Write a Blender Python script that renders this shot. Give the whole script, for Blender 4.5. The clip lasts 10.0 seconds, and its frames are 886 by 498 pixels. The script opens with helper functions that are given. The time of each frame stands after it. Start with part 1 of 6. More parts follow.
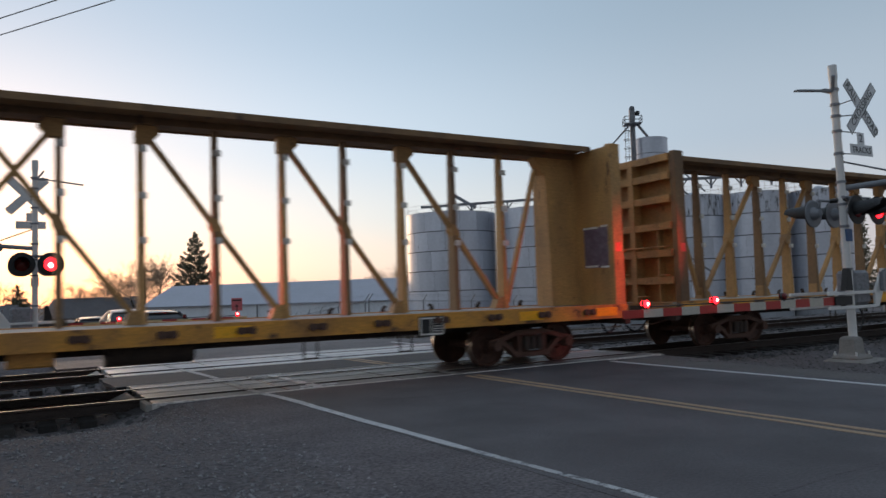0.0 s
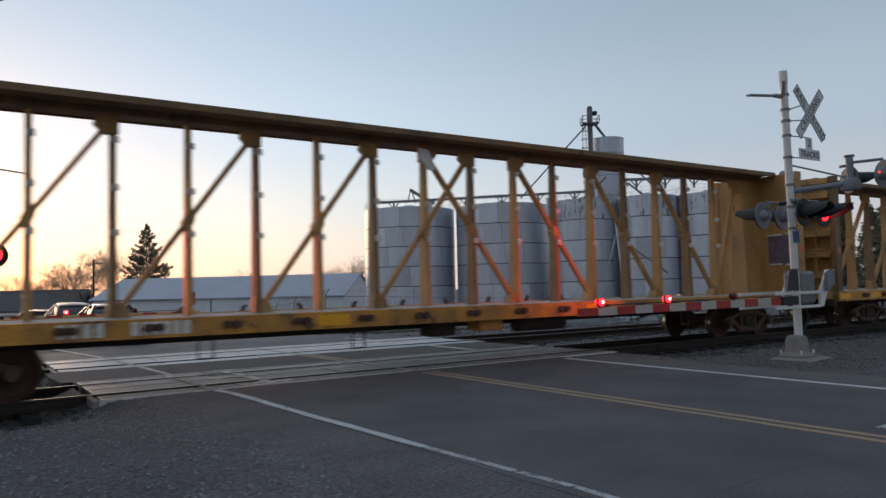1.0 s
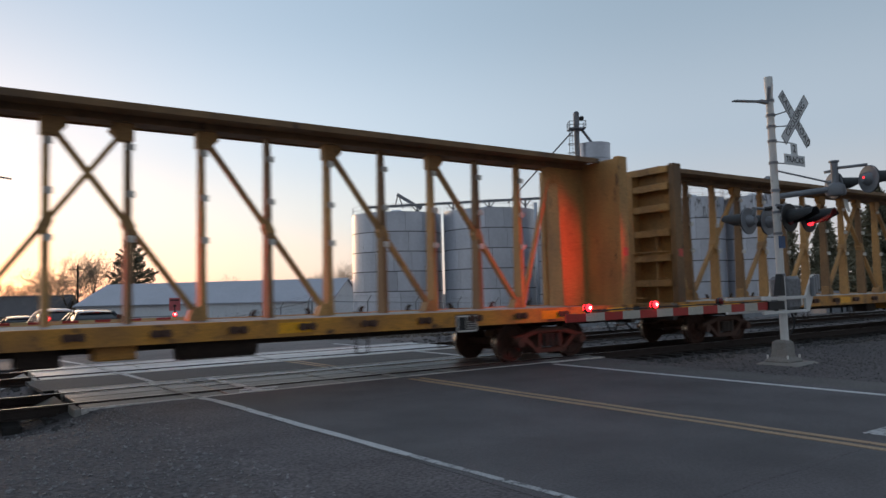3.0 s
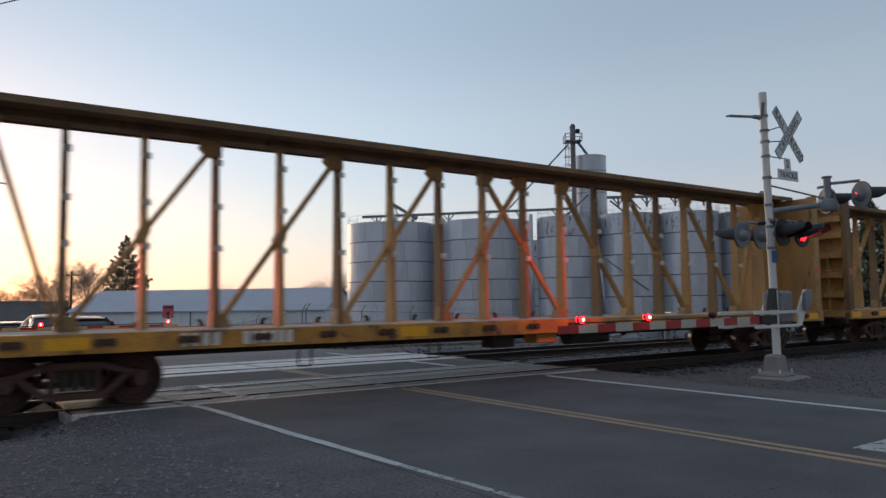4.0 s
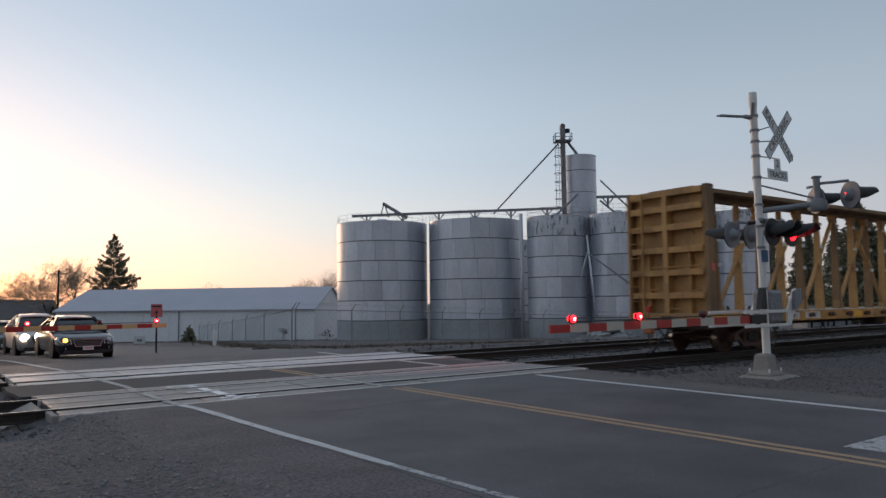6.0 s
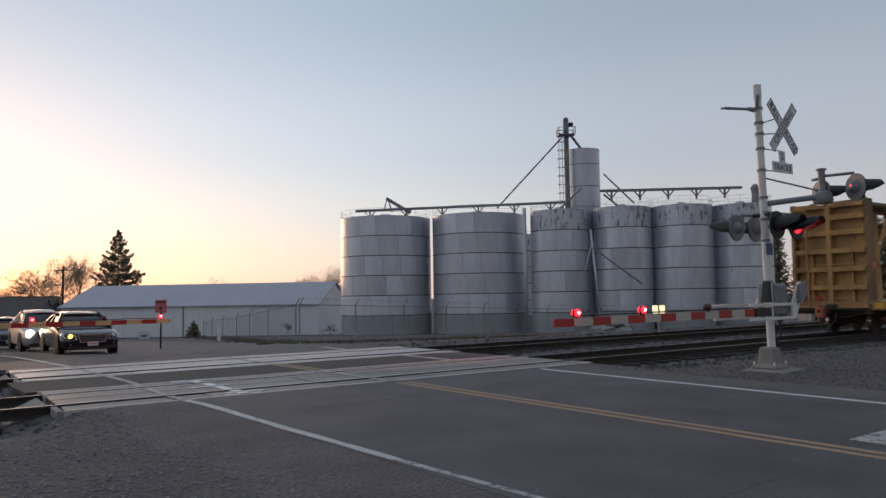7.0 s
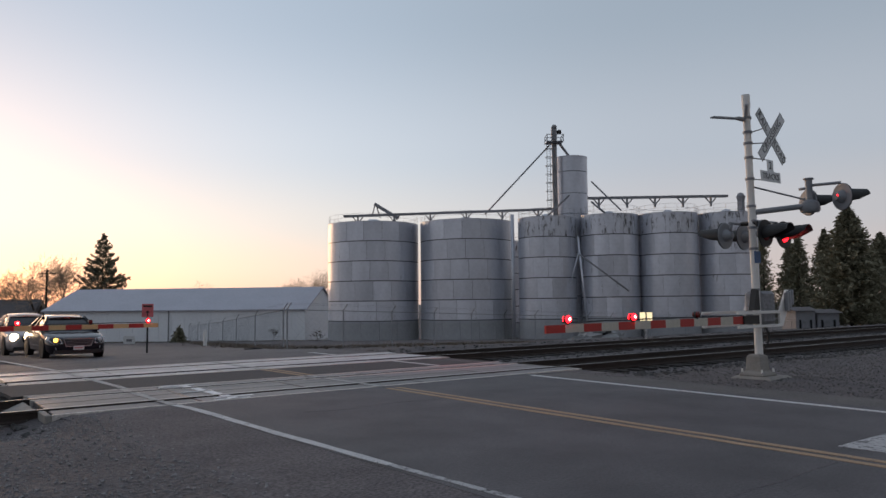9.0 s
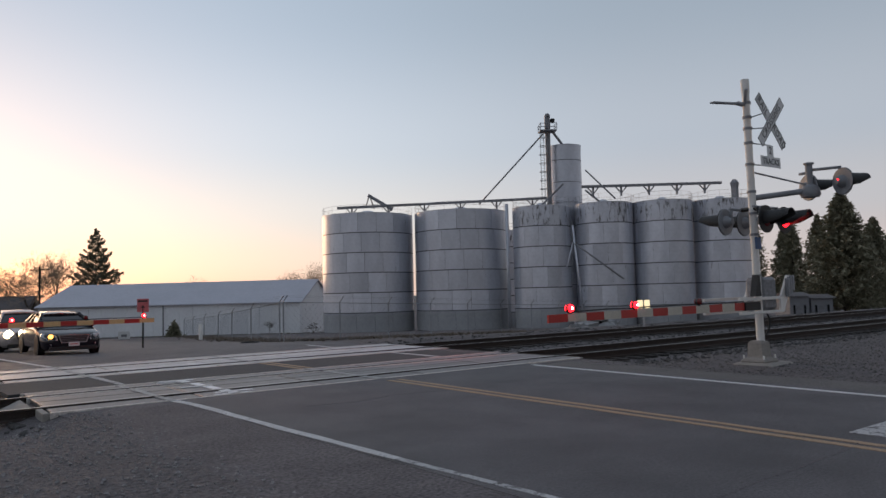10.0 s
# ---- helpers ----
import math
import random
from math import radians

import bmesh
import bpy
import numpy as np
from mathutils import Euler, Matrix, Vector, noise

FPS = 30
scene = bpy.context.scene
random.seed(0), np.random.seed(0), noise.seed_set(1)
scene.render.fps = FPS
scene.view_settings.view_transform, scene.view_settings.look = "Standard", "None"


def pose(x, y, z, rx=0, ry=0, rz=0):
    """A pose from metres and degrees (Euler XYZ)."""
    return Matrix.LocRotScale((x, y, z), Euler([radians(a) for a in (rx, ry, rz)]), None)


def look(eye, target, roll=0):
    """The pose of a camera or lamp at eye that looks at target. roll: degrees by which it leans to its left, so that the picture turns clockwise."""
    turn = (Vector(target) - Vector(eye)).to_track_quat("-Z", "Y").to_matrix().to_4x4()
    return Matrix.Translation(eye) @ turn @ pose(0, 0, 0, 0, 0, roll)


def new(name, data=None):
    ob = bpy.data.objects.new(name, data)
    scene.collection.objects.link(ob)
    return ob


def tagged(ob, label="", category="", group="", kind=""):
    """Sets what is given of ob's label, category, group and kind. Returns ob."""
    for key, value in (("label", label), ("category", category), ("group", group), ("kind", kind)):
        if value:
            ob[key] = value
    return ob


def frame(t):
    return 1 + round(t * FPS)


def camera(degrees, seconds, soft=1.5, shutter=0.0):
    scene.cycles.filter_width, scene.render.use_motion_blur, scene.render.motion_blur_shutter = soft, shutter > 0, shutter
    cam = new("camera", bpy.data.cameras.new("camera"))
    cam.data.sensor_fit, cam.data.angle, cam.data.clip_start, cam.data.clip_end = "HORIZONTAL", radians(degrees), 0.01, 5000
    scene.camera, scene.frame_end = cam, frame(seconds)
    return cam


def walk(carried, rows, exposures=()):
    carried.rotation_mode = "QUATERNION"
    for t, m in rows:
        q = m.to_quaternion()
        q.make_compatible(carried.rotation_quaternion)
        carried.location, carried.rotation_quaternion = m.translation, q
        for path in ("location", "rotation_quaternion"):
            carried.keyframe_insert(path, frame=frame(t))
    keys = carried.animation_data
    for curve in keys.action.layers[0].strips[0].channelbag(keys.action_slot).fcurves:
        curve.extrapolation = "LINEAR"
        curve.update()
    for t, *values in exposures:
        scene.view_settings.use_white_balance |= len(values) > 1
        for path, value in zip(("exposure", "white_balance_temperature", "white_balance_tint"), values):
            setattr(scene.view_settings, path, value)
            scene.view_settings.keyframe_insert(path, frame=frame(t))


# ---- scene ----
cam = camera(62.2, 10.0, soft=1.5, shutter=0.35)
PATH = [
    (0.0, -0.062, -0.058, 1.497, -30.50, 3.48, 1.86),
    (0.5, -0.030, -0.083, 1.487, -32.32, 3.29, 1.25),
    (1.0, -0.048, -0.038, 1.508, -33.83, 3.07, 1.29),
    (1.5, -0.021, 0.011, 1.518, -34.41, 2.98, 1.33),
    (2.0, 0.002, 0.010, 1.520, -34.62, 3.09, 1.61),
    (3.5, -0.011, 0.007, 1.528, -34.96, 3.76, 1.09),
    (4.0, -0.003, -0.021, 1.521, -35.21, 4.23, 0.72),
    (4.5, 0.000, 0.000, 1.520, -35.68, 4.41, 0.59),
    (5.0, 0.004, 0.008, 1.519, -35.93, 4.41, 0.73),
    (5.5, -0.003, 0.017, 1.520, -36.10, 4.32, 0.61),
    (7.0, 0.014, 0.044, 1.512, -35.72, 3.76, 0.91),
    (7.5, 0.007, 0.062, 1.524, -35.68, 3.67, 0.58),
    (8.0, 0.008, 0.079, 1.518, -35.64, 3.84, 0.85),
    (8.5, -0.020, 0.043, 1.515, -36.20, 4.18, 0.07),
    (9.0, -0.062, 0.071, 1.509, -36.75, 4.21, 0.56),
    (9.5, -0.098, 0.123, 1.504, -37.12, 3.86, 0.48),
    (10.0, -0.066, 0.240, 1.512, -37.18, 3.47, 1.38),
]
walk(cam, [(t, pose(x, y, z, 90 + p, r, w)) for t, x, y, z, w, p, r in PATH],
     exposures=[(0.0, 0.11, 6800, 13), (5.5, 0.08, 6860, 14), (7.0, 0.06, 7250, 18), (10.0, 0.06, 7320, 19)])

# ---- world and sun: dusk, the sun at the horizon beyond the far end of the road ----
SUN_AZ = -4.0      # degrees from +y towards +x
SUN_EL = 1.5
world = bpy.data.worlds.new("dusk")
scene.world = world
world.use_nodes = True
wn, wl = world.node_tree.nodes, world.node_tree.links
wn.clear()
sky = wn.new("ShaderNodeTexSky")
sky.sky_type = "NISHITA"
sky.sun_disc = False
sky.sun_elevation = radians(SUN_EL)
sky.sun_rotation = radians(SUN_AZ)
sky.air_density, sky.dust_density, sky.ozone_density = 1.0, 1.1, 2.0
soft_sky = wn.new("ShaderNodeHueSaturation")
soft_sky.inputs["Saturation"].default_value, soft_sky.inputs["Value"].default_value = 0.95, 0.13
wl.new(sky.outputs[0], soft_sky.inputs["Color"])
# the high haze that still catches light after sunset
wco = wn.new("ShaderNodeTexCoord")
wsep = wn.new("ShaderNodeSeparateXYZ")
wl.new(wco.outputs["Generated"], wsep.inputs[0])
haze = wn.new("ShaderNodeValToRGB")
haze.color_ramp.interpolation = "EASE"
haze.color_ramp.elements[0].color = (0.56, 0.49, 0.46, 1)
haze.color_ramp.elements[1].color = (0.30, 0.40, 0.53, 1)
for pos, col in ((0.05, (0.51, 0.51, 0.53)), (0.11, (0.45, 0.51, 0.57)), (0.2, (0.375, 0.475, 0.575)), (0.38, (0.275, 0.38, 0.485))):
    haze.color_ramp.elements.new(pos).color = (*col, 1)
wl.new(wsep.outputs[2], haze.inputs[0])
both = wn.new("ShaderNodeMix")
both.data_type, both.blend_type = "RGBA", "ADD"
both.inputs[0].default_value = 1.0
# the clear-sky colour counts most round the afterglow
near_glow = wn.new("ShaderNodeMapRange")
near_glow.interpolation_type = "SMOOTHSTEP"
near_glow.inputs[1].default_value, near_glow.inputs[2].default_value, near_glow.inputs[3].default_value, near_glow.inputs[4].default_value = 0.5, 1.0, 0.02, 1.0
glowed = wn.new("ShaderNodeMix")
glowed.data_type, glowed.blend_type = "RGBA", "MULTIPLY"
glowed.inputs[0].default_value = 1.0
wl.new(soft_sky.outputs[0], glowed.inputs[6])
wl.new(near_glow.outputs[0], glowed.inputs[7])
wl.new(glowed.outputs[2], both.inputs[6])
# brighter towards the afterglow, dimmer opposite to it
toward = wn.new("ShaderNodeVectorMath")
toward.operation = "DOT_PRODUCT"
toward.inputs[1].default_value = (math.sin(radians(SUN_AZ)), math.cos(radians(SUN_AZ)), 0.0)
wl.new(wco.outputs["Generated"], toward.inputs[0])
dim = wn.new("ShaderNodeMapRange")
dim.inputs[1].default_value, dim.inputs[2].default_value, dim.inputs[3].default_value, dim.inputs[4].default_value = -1.0, 1.0, 0.62, 1.14
wl.new(toward.outputs["Value"], dim.inputs[0])
wl.new(toward.outputs["Value"], near_glow.inputs[0])
dimmed = wn.new("ShaderNodeMix")
dimmed.data_type, dimmed.blend_type = "RGBA", "MULTIPLY"
dimmed.inputs[0].default_value = 1.0
wl.new(haze.outputs[0], dimmed.inputs[6])
wl.new(dim.outputs[0], dimmed.inputs[7])
wl.new(dimmed.outputs[2], both.inputs[7])
bg = wn.new("ShaderNodeBackground")
bg.inputs["Strength"].default_value = 1.06
wout = wn.new("ShaderNodeOutputWorld")
wl.new(both.outputs[2], bg.inputs[0])
wl.new(bg.outputs[0], wout.inputs[0])
sun = new("sun", bpy.data.lights.new("sun", "SUN"))
sun.data.energy, sun.data.angle, sun.data.color = 0.8, radians(24), (1.0, 0.70, 0.44)
sun.matrix_world = look((0, 0, 0), (-math.sin(radians(SUN_AZ)) * math.cos(radians(3)), -math.cos(radians(SUN_AZ)) * math.cos(radians(3)), -math.sin(radians(3))))


# ---- materials ----
def mat(name, base, rough=0.7, metal=0.0, second=None, scale=3.0, fine=60.0, mix=0.5, bump=0.15, dist=0.01,
        random_by=0.0, rust=None, rust_amount=0.0, rust_scale=2.0, streak=0.0, grain=0.25):
    """A procedural surface: base colour broken up by coarse stains and fine grain, with a bump, and rust in patches."""
    m = bpy.data.materials.new(name)
    m.use_nodes = True
    n, l = m.node_tree.nodes, m.node_tree.links
    b = n["Principled BSDF"]
    b.inputs["Roughness"].default_value, b.inputs["Metallic"].default_value = rough, metal
    co = n.new("ShaderNodeTexCoord")
    mp = n.new("ShaderNodeMapping")
    l.new(co.outputs["Object"], mp.inputs[0])
    if random_by:
        own = n.new("ShaderNodeObjectInfo")
        far = n.new("ShaderNodeVectorMath")
        far.operation = "SCALE"
        far.inputs[0].default_value = (37.0, 23.0, 51.0)
        l.new(own.outputs["Random"], far.inputs[3])
        l.new(far.outputs[0], mp.inputs["Location"])
    if streak:
        mp.inputs["Scale"].default_value = (1, 1, streak)
    big = n.new("ShaderNodeTexNoise")
    big.inputs["Scale"].default_value, big.inputs["Detail"].default_value = scale, 6
    small = n.new("ShaderNodeTexNoise")
    small.inputs["Scale"].default_value, small.inputs["Detail"].default_value = fine, 4
    l.new(mp.outputs[0], big.inputs[0])
    l.new(co.outputs["Object"], small.inputs[0])
    second = second or tuple(c * 0.6 for c in base)
    mx = n.new("ShaderNodeMix")
    mx.data_type = "RGBA"
    mx.inputs[6].default_value, mx.inputs[7].default_value = (*base, 1), (*second, 1)
    rng = n.new("ShaderNodeMapRange")
    rng.inputs[1].default_value, rng.inputs[2].default_value, rng.inputs[4].default_value = 0.35, 0.68, mix
    l.new(big.outputs[0], rng.inputs[0])
    l.new(rng.outputs[0], mx.inputs[0])
    out = mx.outputs[2]
    gr = n.new("ShaderNodeMix")
    gr.data_type, gr.blend_type = "RGBA", "MULTIPLY"
    gr.inputs[0].default_value = 1.0
    g2 = n.new("ShaderNodeMapRange")
    g2.inputs[1].default_value, g2.inputs[2].default_value, g2.inputs[3].default_value, g2.inputs[4].default_value = 0.3, 0.7, 1 - grain, 1 + grain * 0.9
    l.new(small.outputs[0], g2.inputs[0])
    l.new(out, gr.inputs[6])
    l.new(g2.outputs[0], gr.inputs[7])
    out = gr.outputs[2]
    if rust:
        rn = n.new("ShaderNodeTexNoise")
        rn.inputs["Scale"].default_value, rn.inputs["Detail"].default_value, rn.inputs["Roughness"].default_value = rust_scale, 9, 0.68
        l.new(mp.outputs[0], rn.inputs[0])
        rr = n.new("ShaderNodeMapRange")
        rr.inputs[1].default_value, rr.inputs[2].default_value = 0.66 - rust_amount * 0.3, 0.74 - rust_amount * 0.25
        l.new(rn.outputs[0], rr.inputs[0])
        rm = n.new("ShaderNodeMix")
        rm.data_type = "RGBA"
        rm.inputs[7].default_value = (*rust, 1)
        l.new(rr.outputs[0], rm.inputs[0])
        l.new(out, rm.inputs[6])
        out = rm.outputs[2]
    if random_by:
        oi = n.new("ShaderNodeObjectInfo")
        r3 = n.new("ShaderNodeMapRange")
        r3.inputs[3].default_value, r3.inputs[4].default_value = 1 - random_by, 1 + random_by
        l.new(oi.outputs["Random"], r3.inputs[0])
        rx = n.new("ShaderNodeMix")
        rx.data_type, rx.blend_type = "RGBA", "MULTIPLY"
        rx.inputs[0].default_value = 1.0
        l.new(out, rx.inputs[6])
        l.new(r3.outputs[0], rx.inputs[7])
        out = rx.outputs[2]
    l.new(out, b.inputs["Base Color"])
    if bump:
        bp = n.new("ShaderNodeBump")
        bp.inputs["Strength"].default_value, bp.inputs["Distance"].default_value = bump, dist
        l.new(small.outputs[0], bp.inputs["Height"])
        l.new(bp.outputs[0], b.inputs["Normal"])
    return m


def glow(name, colour, strength):
    m = bpy.data.materials.new(name)
    m.use_nodes = True
    b = m.node_tree.nodes["Principled BSDF"]
    b.inputs["Base Color"].default_value = (*colour, 1)
    b.inputs["Emission Color"].default_value = (*colour, 1)
    b.inputs["Emission Strength"].default_value = strength
    return m


